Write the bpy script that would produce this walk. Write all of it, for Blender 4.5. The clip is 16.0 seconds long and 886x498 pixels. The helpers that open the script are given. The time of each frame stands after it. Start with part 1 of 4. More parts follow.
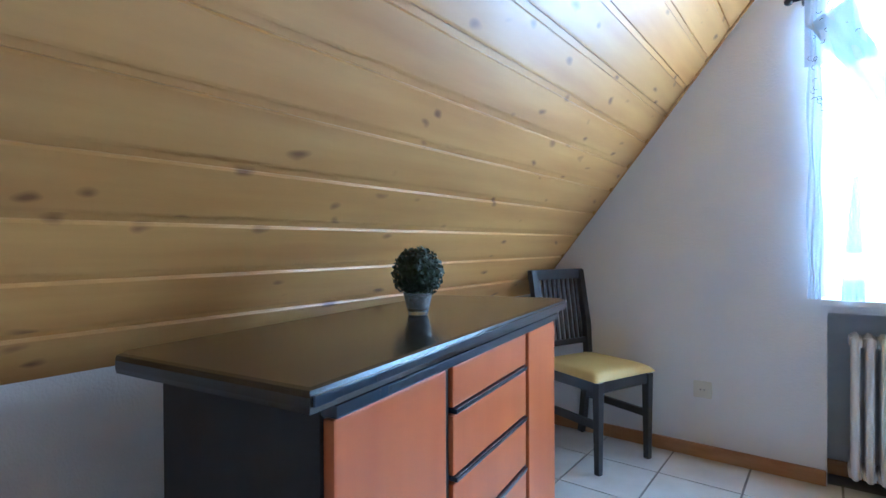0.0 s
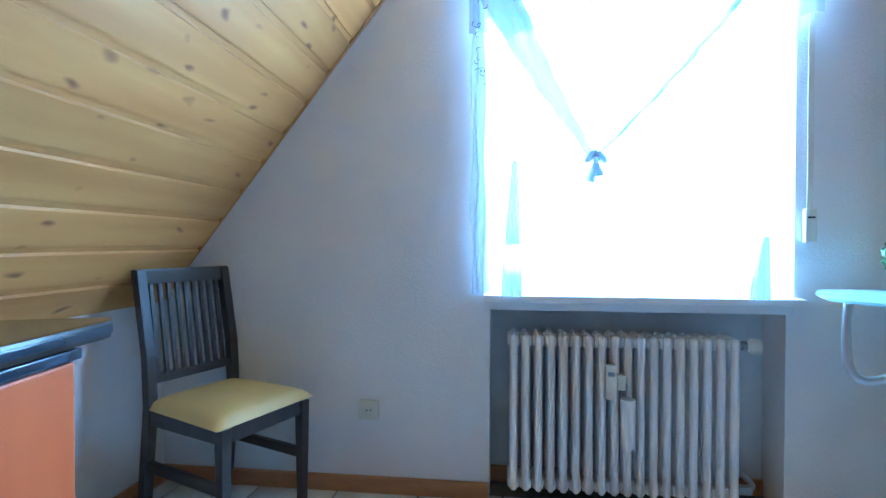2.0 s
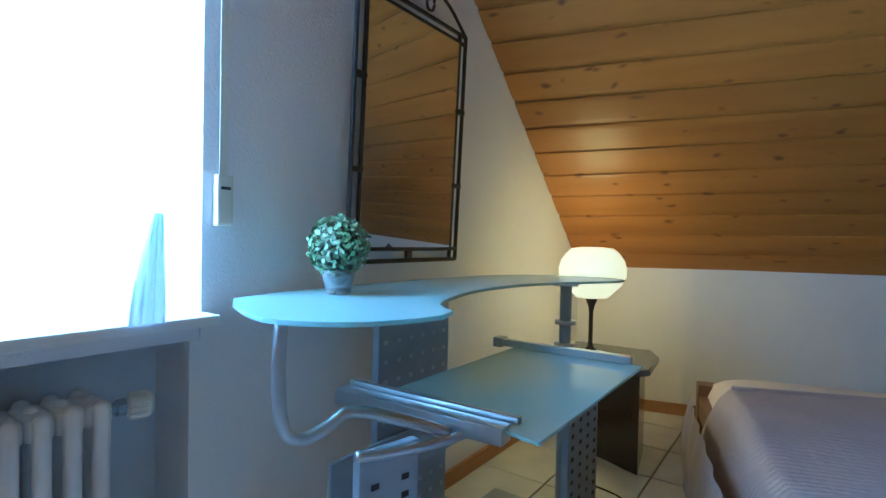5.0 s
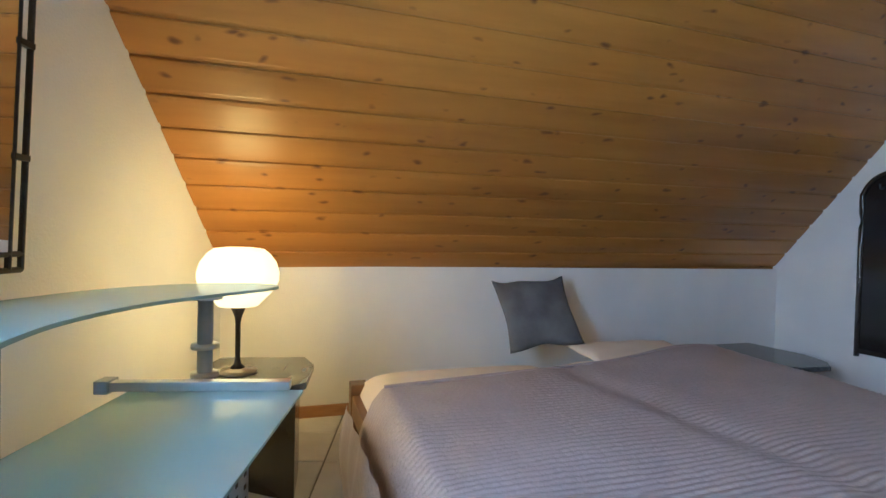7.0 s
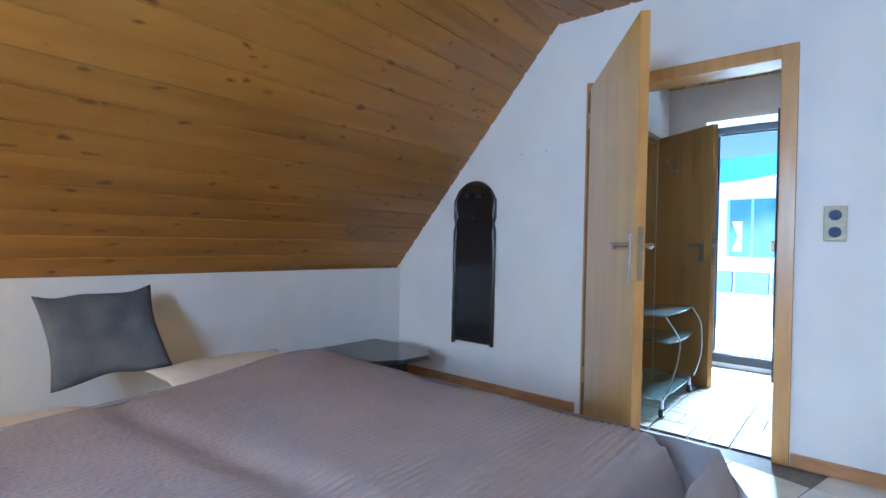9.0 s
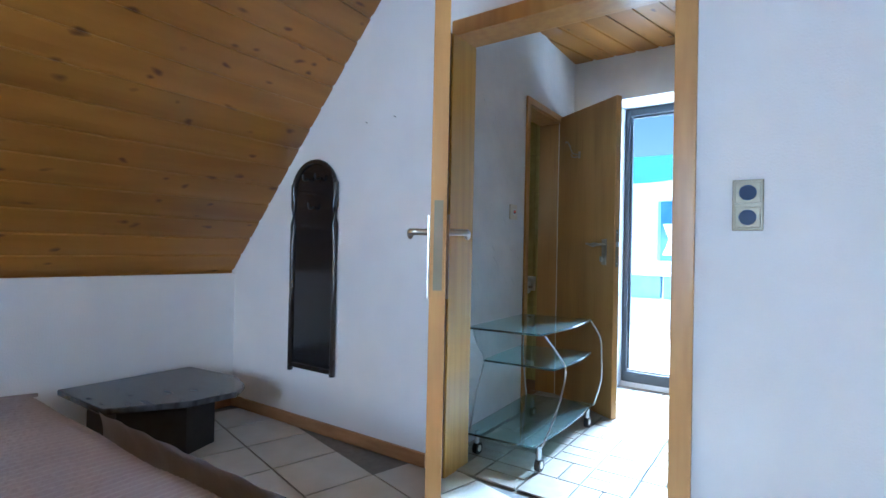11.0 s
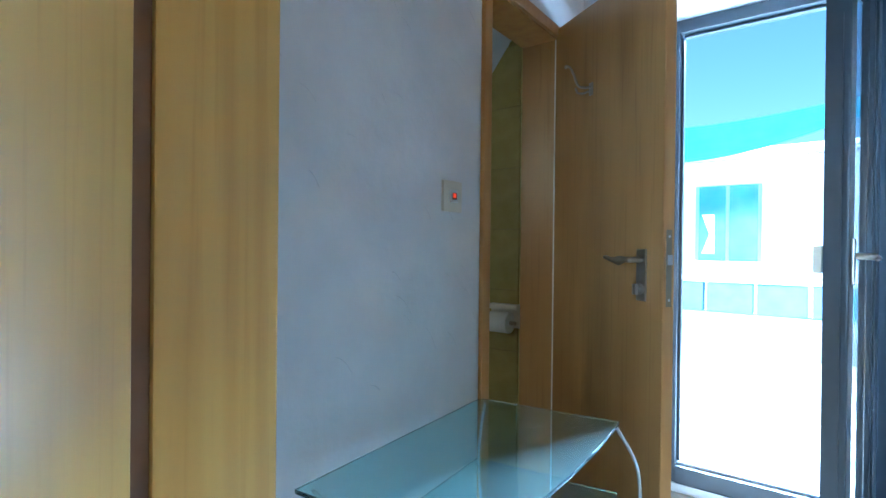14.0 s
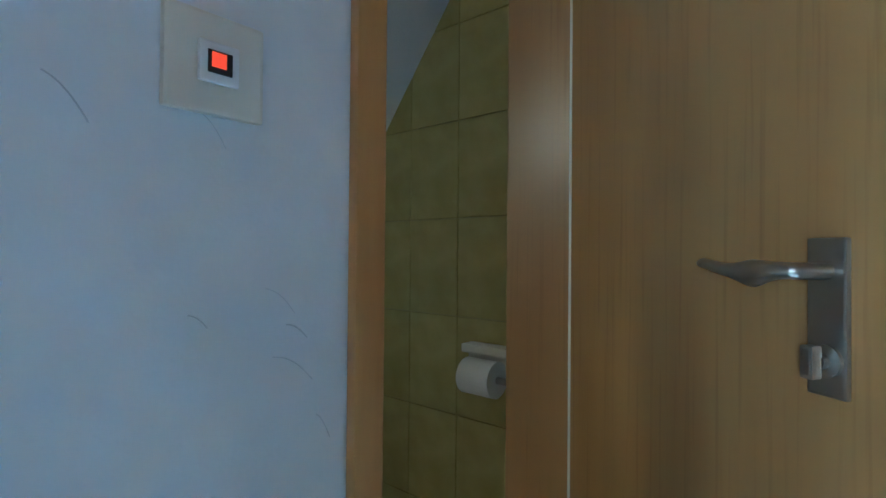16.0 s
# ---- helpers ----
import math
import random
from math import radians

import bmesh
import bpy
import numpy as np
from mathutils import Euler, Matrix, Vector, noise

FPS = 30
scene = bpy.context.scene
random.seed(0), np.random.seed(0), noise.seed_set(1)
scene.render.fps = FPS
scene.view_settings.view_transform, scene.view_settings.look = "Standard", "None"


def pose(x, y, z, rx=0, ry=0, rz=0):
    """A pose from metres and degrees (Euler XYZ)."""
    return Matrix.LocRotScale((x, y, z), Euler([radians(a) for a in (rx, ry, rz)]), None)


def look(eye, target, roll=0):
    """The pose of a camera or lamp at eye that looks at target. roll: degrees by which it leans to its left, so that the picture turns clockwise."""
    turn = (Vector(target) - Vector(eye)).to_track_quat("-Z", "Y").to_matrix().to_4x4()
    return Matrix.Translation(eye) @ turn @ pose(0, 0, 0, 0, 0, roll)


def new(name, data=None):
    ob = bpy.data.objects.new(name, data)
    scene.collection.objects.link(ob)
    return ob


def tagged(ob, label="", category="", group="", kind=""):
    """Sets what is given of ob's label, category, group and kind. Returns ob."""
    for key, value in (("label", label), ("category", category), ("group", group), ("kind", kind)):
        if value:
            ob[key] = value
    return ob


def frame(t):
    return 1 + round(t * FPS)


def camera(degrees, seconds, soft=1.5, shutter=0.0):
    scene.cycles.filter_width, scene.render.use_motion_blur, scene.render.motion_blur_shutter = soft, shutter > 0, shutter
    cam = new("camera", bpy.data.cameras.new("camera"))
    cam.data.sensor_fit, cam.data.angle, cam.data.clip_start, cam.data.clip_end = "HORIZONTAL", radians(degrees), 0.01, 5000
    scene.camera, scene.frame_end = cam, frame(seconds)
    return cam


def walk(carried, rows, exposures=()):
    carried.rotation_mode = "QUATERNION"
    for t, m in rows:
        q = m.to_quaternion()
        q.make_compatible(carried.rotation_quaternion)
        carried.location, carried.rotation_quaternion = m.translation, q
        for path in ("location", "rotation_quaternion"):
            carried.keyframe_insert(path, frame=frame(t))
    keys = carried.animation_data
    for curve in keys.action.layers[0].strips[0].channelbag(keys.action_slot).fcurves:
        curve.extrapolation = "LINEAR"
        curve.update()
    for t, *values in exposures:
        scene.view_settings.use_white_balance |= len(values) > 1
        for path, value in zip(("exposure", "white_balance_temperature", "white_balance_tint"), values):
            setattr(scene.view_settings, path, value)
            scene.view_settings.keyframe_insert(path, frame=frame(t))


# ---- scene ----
cam = camera(83.0, 16.0)
PATH = [
    (0, (-4.439, 1.096, 1.035), (-5.656, 2.683, 1.018), -0.3),
    (0.5, (-4.447, 1.294, 1.031), (-5.465, 3.015, 1.004), -0.2),
    (1, (-4.439, 1.478, 1.025), (-5.184, 3.334, 0.992), -0.3),
    (1.5, (-4.45, 1.65, 0.987), (-4.893, 3.6, 0.963), 0.0),
    (2, (-4.386, 1.831, 0.998), (-4.625, 3.816, 0.971), 0.1),
    (2.5, (-4.3, 2.012, 0.994), (-4.267, 4.011, 0.952), 0.2),
    (3, (-4.162, 2.166, 0.996), (-3.763, 4.125, 0.979), 0.6),
    (3.5, (-4.081, 2.286, 0.981), (-3.342, 4.144, 0.955), 0.5),
    (3.7, (-4.044, 2.341, 0.977), (-3.174, 4.142, 0.953), 0.6),
    (5.8, (-3.851, 2.758, 0.983), (-1.945, 3.361, 0.945), 1.3),
    (6, (-3.803, 2.772, 0.976), (-1.855, 3.224, 0.944), 1.2),
    (6.5, (-3.735, 2.782, 0.992), (-1.741, 2.937, 0.958), 1.2),
    (7, (-3.668, 2.761, 1.006), (-1.671, 2.649, 0.969), 1.4),
    (7.5, (-3.614, 2.711, 1.024), (-1.667, 2.254, 0.988), 1.6),
    (8, (-3.565, 2.585, 1.002), (-1.74, 1.767, 0.979), 1.4),
    (8.5, (-3.539, 2.348, 1.011), (-1.809, 1.344, 0.991), 1.5),
    (9, (-3.558, 2.139, 1.032), (-1.936, 0.969, 1.019), 1.3),
    (9.5, (-3.517, 1.903, 1.023), (-1.979, 0.624, 1.016), 1.3),
    (10, (-3.488, 1.631, 1.020), (-1.971, 0.327, 1.018), 1.3),
    (10.2, (-3.470, 1.516, 0.993), (-1.956, 0.209, 1.009), 1.4),
    (12.3, (-2.917, 0.519, 1.097), (-1.404, -0.788, 1.101), 0.9),
    (12.5, (-2.857, 0.429, 1.121), (-1.346, -0.881, 1.104), 1.0),
    (13, (-2.745, 0.205, 1.128), (-1.214, -1.081, 1.107), 0.9),
    (13.5, (-2.627, -0.006, 1.115), (-1.080, -1.275, 1.092), 1.0),
    (14, (-2.431, -0.256, 1.111), (-0.871, -1.508, 1.101), 0.6),
    (14.5, (-2.262, -0.450, 1.084), (-0.694, -1.692, 1.074), 0.8),
    (15, (-2.077, -0.669, 1.077), (-0.502, -1.902, 1.068), 0.5),
    (15.5, (-1.918, -0.877, 1.065), (-0.338, -2.103, 1.056), 0.7),
    (16, (-1.792, -1.099, 1.090), (-0.160, -2.252, 1.110), 0.5),
]
walk(cam, [(t, look(eye, target, roll)) for t, eye, target, roll in PATH], [
    (0.0, -0.15, 4400, 0), (2.0, -0.2, 3900, -6), (3.5, -0.4, 3850, -8), (6.0, -0.92, 4150, -5), (6.6, -0.42, 4350, -4), (7.2, 0.0, 4700, 0),
    (8.5, 0.33, 4600, 0), (10.0, 0.32, 4650, 1), (12.5, 0.5, 4600, 0), (14.0, 0.85, 4300, -4), (14.8, 0.95, 4250, -2), (16.0, 0.85, 4050, -6)])

# ---- light ----
world = bpy.data.worlds.new("sky")
scene.world = world
world.use_nodes = True
wn = world.node_tree
sky = wn.nodes.new("ShaderNodeTexSky")
sky.sky_type = "NISHITA"
sky.sun_disc = False
sky.sun_elevation = radians(67)
sky.sun_rotation = radians(45)
wn.links.new(sky.outputs[0], wn.nodes["Background"].inputs[0])
wn.nodes["Background"].inputs[1].default_value = 0.15

# the south-east part of the house stands at an angle to the window gable
TURN = 14.5
HB = pose(0, 0, 0, 0, 0, TURN)


def lamp(name, kind, energy, color, m, **more):
    data = bpy.data.lights.new(name, kind)
    data.energy, data.color = energy, color
    if kind == "AREA":
        data.shape, data.size, data.size_y = "RECTANGLE", more["size"], more["size_y"]
    if kind == "POINT":
        data.shadow_soft_size = more["size"]
    if kind == "SUN":
        data.angle = radians(more["angle"])
    ob = new(name, data)
    ob.matrix_world = m
    return ob


lamp("sun", "SUN", 5.0, (1.0, 0.95, 0.88), look((0, 0, 0), (-0.30, -0.30, -1.0)), angle=0.5)
# skylight coming in by the bedroom window
lamp("window_daylight", "AREA", 155, (0.80, 0.90, 1.0), look((-3.8975, 3.868, 1.46), (-3.885, 3.0, 1.38)), size=1.10, size_y=1.26)
# skylight that falls into the hall by the terrace door
lamp("door_daylight", "AREA", 6000, (0.84, 0.92, 1.0), HB @ look((-2.6, -6.5, 4.95), (-2.15, -1.9, 1.2)), size=3.0, size_y=1.4)

# ---- materials ----


def material(name, color, rough=0.5, metal=0.0, spot=None, scale=8.0, amount=0.35, bump=0.0, bump_scale=60.0,
             stretch=(1, 1, 1), island=0.0, object_random=0.0, coat=0.0, spec=0.5, **more):
    m = bpy.data.materials.new(name)
    m.use_nodes = True
    t = m.node_tree
    b = t.nodes["Principled BSDF"]
    link = t.links.new
    b.inputs["Roughness"].default_value = rough
    b.inputs["Metallic"].default_value = metal
    b.inputs["Coat Weight"].default_value = coat
    b.inputs["Coat Roughness"].default_value = 0.15
    b.inputs["Specular IOR Level"].default_value = spec
    co = t.nodes.new("ShaderNodeTexCoord")
    mp = t.nodes.new("ShaderNodeMapping")
    mp.inputs["Scale"].default_value = stretch
    link(co.outputs["Object"], mp.inputs[0])
    where = mp.outputs[0]
    ns = t.nodes.new("ShaderNodeTexNoise")
    ns.inputs["Scale"].default_value = scale
    ns.inputs["Detail"].default_value = 6
    link(where, ns.inputs["Vector"])
    ramp = t.nodes.new("ShaderNodeMapRange")
    ramp.inputs["From Min"].default_value, ramp.inputs["From Max"].default_value = 0.35, 0.7
    link(ns.outputs[0], ramp.inputs[0])
    ramp.inputs["To Max"].default_value = amount
    mix = t.nodes.new("ShaderNodeMix")
    mix.data_type = "RGBA"
    link(ramp.outputs[0], mix.inputs["Factor"])
    mix.inputs["A"].default_value = (*color, 1)
    mix.inputs["B"].default_value = (*(spot or [c * 0.6 for c in color]), 1)
    out = mix.outputs["Result"]
    if island or object_random:
        if island:
            g = t.nodes.new("ShaderNodeNewGeometry")
            r = g.outputs["Random Per Island"]
        else:
            g = t.nodes.new("ShaderNodeObjectInfo")
            r = g.outputs["Random"]
        mr = t.nodes.new("ShaderNodeMapRange")
        k = island or object_random
        mr.inputs["To Min"].default_value, mr.inputs["To Max"].default_value = 1 - k, 1 + k
        link(r, mr.inputs[0])
        hs = t.nodes.new("ShaderNodeHueSaturation")
        link(mr.outputs[0], hs.inputs["Value"])
        link(out, hs.inputs["Color"])
        out = hs.outputs[0]
    link(out, b.inputs["Base Color"])
    if bump:
        n2 = t.nodes.new("ShaderNodeTexNoise")
        n2.inputs["Scale"].default_value = bump_scale
        n2.inputs["Detail"].default_value = 4
        link(where, n2.inputs["Vector"])
        bp = t.nodes.new("ShaderNodeBump")
        bp.inputs["Strength"].default_value = bump
        bp.inputs["Distance"].default_value = 0.004
        link(n2.outputs[0], bp.inputs["Height"])
        link(bp.outputs[0], b.inputs["Normal"])
    return m


def pine(name, color, dark, knot, rough, stretch):
    """Knotty boards: fine grain along the board, a tone for each board, and scattered knots."""
    m = material(name, color, rough, spot=dark, scale=9.0, amount=0.95, stretch=stretch, island=0.16, bump=0.12, bump_scale=30, coat=0.1)
    t = m.node_tree
    link = t.links.new
    b = t.nodes["Principled BSDF"]
    source = b.inputs["Base Color"].links[0].from_socket
    co = t.nodes.new("ShaderNodeTexCoord")
    mp = t.nodes.new("ShaderNodeMapping")
    mp.inputs["Scale"].default_value = [3.6 * max(s, 0.5) for s in stretch]
    link(co.outputs["Object"], mp.inputs[0])
    warp = t.nodes.new("ShaderNodeTexNoise")
    warp.inputs["Scale"].default_value = 3.0
    link(mp.outputs[0], warp.inputs["Vector"])
    add = t.nodes.new("ShaderNodeMix")
    add.data_type = "RGBA"
    add.blend_type = "ADD"
    add.inputs["Factor"].default_value = 0.25
    link(mp.outputs[0], add.inputs["A"])
    link(warp.outputs["Color"], add.inputs["B"])
    vor = t.nodes.new("ShaderNodeTexVoronoi")
    vor.inputs["Scale"].default_value = 3.5
    link(add.outputs["Result"], vor.inputs["Vector"])
    mr = t.nodes.new("ShaderNodeMapRange")
    mr.inputs["From Min"].default_value, mr.inputs["From Max"].default_value = 0.06, 0.19
    mr.inputs["To Min"].default_value, mr.inputs["To Max"].default_value = 0.9, 0.0
    link(vor.outputs["Distance"], mr.inputs[0])
    mix = t.nodes.new("ShaderNodeMix")
    mix.data_type = "RGBA"
    link(mr.outputs[0], mix.inputs["Factor"])
    link(source, mix.inputs["A"])
    mix.inputs["B"].default_value = (*knot, 1)
    link(mix.outputs["Result"], b.inputs["Base Color"])
    return m


def veneer(name, color, dark, pore, rough, coat):
    """Flat-sawn oak veneer: cathedral bands, fine upright pores and a satin lacquer."""
    m = material(name, color, rough, spot=dark, scale=3.0, amount=0.6, stretch=(2.4, 2.4, 0.3), bump=0.06, bump_scale=70, coat=coat)
    t = m.node_tree
    link = t.links.new
    b = t.nodes["Principled BSDF"]
    b.inputs["Coat Roughness"].default_value = 0.26
    out = b.inputs["Base Color"].links[0].from_socket
    co = t.nodes.new("ShaderNodeTexCoord")
    for scale, kind, low, high, amount in (((4.0, 4.0, 0.13), "wave", 0.35, 0.95, 0.32), ((95.0, 95.0, 2.6), "noise", 0.54, 0.78, 0.42)):
        mp = t.nodes.new("ShaderNodeMapping")
        mp.inputs["Scale"].default_value = scale
        link(co.outputs["Object"], mp.inputs[0])
        if kind == "wave":
            tex = t.nodes.new("ShaderNodeTexWave")
            tex.wave_type = "RINGS"
            tex.inputs["Scale"].default_value = 1.6
            tex.inputs["Distortion"].default_value = 2.2
            tex.inputs["Detail"].default_value = 3.0
            tex.inputs["Detail Scale"].default_value = 1.2
        else:
            tex = t.nodes.new("ShaderNodeTexNoise")
            tex.inputs["Scale"].default_value = 1.0
            tex.inputs["Detail"].default_value = 3.0
        link(mp.outputs[0], tex.inputs["Vector"])
        mr = t.nodes.new("ShaderNodeMapRange")
        mr.inputs["From Min"].default_value, mr.inputs["From Max"].default_value = low, high
        mr.inputs["To Max"].default_value = amount
        link(tex.outputs["Fac"], mr.inputs[0])
        mix = t.nodes.new("ShaderNodeMix")
        mix.data_type = "RGBA"
        link(mr.outputs[0], mix.inputs["Factor"])
        link(out, mix.inputs["A"])
        mix.inputs["B"].default_value = (*pore, 1)
        out = mix.outputs["Result"]
    link(out, b.inputs["Base Color"])
    return m


def glass(name, color, rough, frost=0.0):
    m = bpy.data.materials.new(name)
    m.use_nodes = True
    t = m.node_tree
    b = t.nodes["Principled BSDF"]
    b.inputs["Base Color"].default_value = (*color, 1)
    b.inputs["Roughness"].default_value = rough
    b.inputs["Transmission Weight"].default_value = 1.0
    b.inputs["IOR"].default_value = 1.45
    if frost:
        d = t.nodes.new("ShaderNodeBsdfDiffuse")
        d.inputs[0].default_value = (*color, 1)
        mx = t.nodes.new("ShaderNodeMixShader")
        mx.inputs[0].default_value = frost
        t.links.new(b.outputs[0], mx.inputs[1])
        t.links.new(d.outputs[0], mx.inputs[2])
        t.links.new(mx.outputs[0], t.nodes["Material Output"].inputs[0])
    return m


def cloth_sheer(name, color, clear, through_light):
    m = bpy.data.materials.new(name)
    m.use_nodes = True
    t = m.node_tree
    t.nodes.remove(t.nodes["Principled BSDF"])
    d = t.nodes.new("ShaderNodeBsdfDiffuse")
    d.inputs[0].default_value = (*color, 1)
    tl = t.nodes.new("ShaderNodeBsdfTranslucent")
    tl.inputs[0].default_value = (*color, 1)
    tr = t.nodes.new("ShaderNodeBsdfTransparent")
    a = t.nodes.new("ShaderNodeMixShader")
    a.inputs[0].default_value = through_light
    t.links.new(d.outputs[0], a.inputs[1])
    t.links.new(tl.outputs[0], a.inputs[2])
    c = t.nodes.new("ShaderNodeMixShader")
    ns = t.nodes.new("ShaderNodeTexNoise")
    ns.inputs["Scale"].default_value = 40
    mr = t.nodes.new("ShaderNodeMapRange")
    mr.inputs["To Min"].default_value, mr.inputs["To Max"].default_value = clear - 0.12, clear + 0.06
    t.links.new(ns.outputs[0], mr.inputs[0])
    t.links.new(mr.outputs[0], c.inputs[0])
    t.links.new(a.outputs[0], c.inputs[1])
    t.links.new(tr.outputs[0], c.inputs[2])
    t.links.new(c.outputs[0], t.nodes["Material Output"].inputs[0])
    return m


def glow(name, color, strength):
    m = bpy.data.materials.new(name)
    m.use_nodes = True
    b = m.node_tree.nodes["Principled BSDF"]
    b.inputs["Base Color"].default_value = (0.9, 0.85, 0.75, 1)
    b.inputs["Emission Color"].default_value = (*color, 1)
    b.inputs["Emission Strength"].default_value = strength
    return m


PLASTER = material("woodchip_plaster", (0.84, 0.83, 0.84), 0.9, spot=(0.74, 0.73, 0.75), scale=3, amount=0.5, bump=0.5, bump_scale=140)
HALL_PLASTER = material("trowelled_plaster", (0.77, 0.79, 0.82), 0.85, spot=(0.62, 0.64, 0.68), scale=5, amount=0.6, bump=0.6, bump_scale=22)
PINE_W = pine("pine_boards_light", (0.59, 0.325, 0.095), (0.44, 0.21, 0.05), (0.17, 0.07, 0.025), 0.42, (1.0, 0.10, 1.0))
# amber wood, its colour darkened further for the weaker light on the east side
PINE_E = pine("pine_boards_amber_dimmed", (0.36, 0.162, 0.023), (0.26, 0.108, 0.014), (0.10, 0.035, 0.012), 0.36, (1.0, 0.10, 1.0))
VENEER = veneer("oak_veneer", (0.63, 0.395, 0.09), (0.48, 0.27, 0.045), (0.44, 0.24, 0.04), 0.34, 0.65)
VENEER_BROWN = veneer("brown_oak_veneer", (0.45, 0.255, 0.075), (0.32, 0.16, 0.045), (0.17, 0.075, 0.024), 0.32, 0.8)
FRAME_WOOD = material("door_frame_wood", (0.50, 0.27, 0.08), 0.32, spot=(0.38, 0.18, 0.05), scale=8, amount=0.8, stretch=(3, 3, 0.4), coat=0.2)
SKIRT = material("skirting_wood", (0.42, 0.22, 0.09), 0.45, spot=(0.3, 0.14, 0.05), scale=10, amount=0.8, stretch=(0.6, 0.6, 3))
TILE = material("floor_tile", (0.70, 0.69, 0.66), 0.18, spot=(0.55, 0.53, 0.50), scale=6, amount=0.6, object_random=0.04)
GROUT = material("grout", (0.22, 0.21, 0.20), 0.9, scale=30, amount=0.4)
HALL_TILE = material("hall_tile", (0.33, 0.30, 0.26), 0.35, spot=(0.25, 0.22, 0.18), scale=14, amount=0.7, object_random=0.12, bump=0.2, bump_scale=40)
CHERRY = material("cherry_front", (0.50, 0.135, 0.035), 0.33, spot=(0.42, 0.10, 0.025), scale=5, amount=0.7, stretch=(2, 2, 0.3), coat=0.15)
BLACKWOOD = material("black_stained_wood", (0.022, 0.018, 0.018), 0.22, spot=(0.035, 0.026, 0.02), scale=8, amount=0.8, stretch=(3, 0.3, 1), coat=0.4)
BLACKMATT = material("black_side_panel", (0.018, 0.017, 0.02), 0.5, spot=(0.03, 0.027, 0.03), scale=20, amount=0.6)
BLUEDGE = material("polished_black_edge", (0.03, 0.04, 0.06), 0.12, coat=0.6)
CHAIRWOOD = material("wenge_chair_wood", (0.03, 0.028, 0.03), 0.38, spot=(0.05, 0.04, 0.035), scale=12, amount=0.7, stretch=(2, 2, 0.4))
YELLOW = material("yellow_leatherette", (0.62, 0.44, 0.14), 0.45, spot=(0.55, 0.37, 0.10), scale=9, amount=0.6, bump=0.15, bump_scale=90)
ENAMEL = material("white_enamel", (0.84, 0.84, 0.84), 0.3, spot=(0.72, 0.71, 0.70), scale=9, amount=0.5)
NICHE = material("niche_paint", (0.70, 0.72, 0.75), 0.9, spot=(0.5, 0.52, 0.55), scale=5, amount=0.6, bump=0.3, bump_scale=100)
PLASTIC = material("cream_plastic", (0.72, 0.69, 0.60), 0.35, scale=10, amount=0.1)
BRONZE = material("bronze_switch_frame", (0.24, 0.20, 0.13), 0.4, metal=0.3, scale=15, amount=0.4)
BLUEDARK = material("dark_blue_insert", (0.05, 0.07, 0.13), 0.6, spec=0.2, scale=15, amount=0.3)
STEEL = material("silver_steel", (0.55, 0.57, 0.60), 0.28, metal=0.9, spot=(0.45, 0.47, 0.5), scale=20, amount=0.4)
GREYMETAL = material("grey_painted_metal", (0.33, 0.37, 0.43), 0.38, metal=0.25, spot=(0.27, 0.30, 0.36), scale=12, amount=0.5)
HANDLE = material("satin_handle", (0.44, 0.39, 0.32), 0.28, metal=0.9, scale=20, amount=0.3)
IRON = material("dark_iron", (0.035, 0.035, 0.04), 0.45, metal=0.6, spot=(0.07, 0.06, 0.05), scale=25, amount=0.6)
MIRROR = material("mirror_glass", (0.85, 0.85, 0.85), 0.01, metal=1.0, spot=(0.83, 0.83, 0.83))
DARKMIRROR = material("black_glossy_board", (0.012, 0.012, 0.014), 0.15, spot=(0.02, 0.02, 0.02), scale=20, amount=0.5, coat=0.3)
FROST = glass("frosted_glass", (0.62, 0.84, 0.86), 0.10, 0.42)
CLEAR = glass("green_tinted_glass", (0.68, 0.92, 0.93), 0.02, 0.055)
PANE = glass("window_glass", (0.95, 0.98, 1.0), 0.0)
POT = glass("pot_glass", (0.85, 0.9, 0.92), 0.05, 0.25)
LEAF_D = material("dark_box_leaf", (0.035, 0.055, 0.03), 0.5, spot=(0.02, 0.03, 0.015), scale=30, amount=0.8, island=0.5)
LEAF_L = material("pale_box_leaf", (0.16, 0.27, 0.11), 0.5, spot=(0.40, 0.48, 0.36), scale=26, amount=0.8, island=0.5)
QUILT = material("taupe_quilt", (0.41, 0.35, 0.36), 0.4, spot=(0.32, 0.27, 0.28), scale=5, amount=0.5, bump=0.8, bump_scale=55)
SHEET = material("white_sheet", (0.74, 0.66, 0.58), 0.85, spot=(0.68, 0.6, 0.53), scale=6, amount=0.5, bump=0.25, bump_scale=25)
VELVET = material("grey_velvet", (0.09, 0.09, 0.10), 0.8, spot=(0.17, 0.17, 0.185), scale=7, amount=0.8, bump=0.9, bump_scale=24)
BEDWOOD = material("brown_bed_wood", (0.20, 0.105, 0.05), 0.45, spot=(0.14, 0.07, 0.03), scale=9, amount=0.8)
MARBLE = material("black_marble_top", (0.035, 0.04, 0.05), 0.2, spot=(0.22, 0.23, 0.25), scale=7, amount=0.45, stretch=(1, 3, 1))
WCGROUT = material("olive_grout", (0.38, 0.32, 0.12), 0.9, scale=30, amount=0.4)
WCTILE = material("olive_wall_tile", (0.46, 0.385, 0.14), 0.25, spot=(0.36, 0.30, 0.09), scale=12, amount=0.7, object_random=0.06)
PAPER = material("white_paper", (0.78, 0.76, 0.70), 0.9, scale=20, amount=0.1)
DARKFRAME = material("anthracite_door_frame", (0.035, 0.045, 0.06), 0.35, spot=(0.05, 0.06, 0.08), scale=15, amount=0.5)
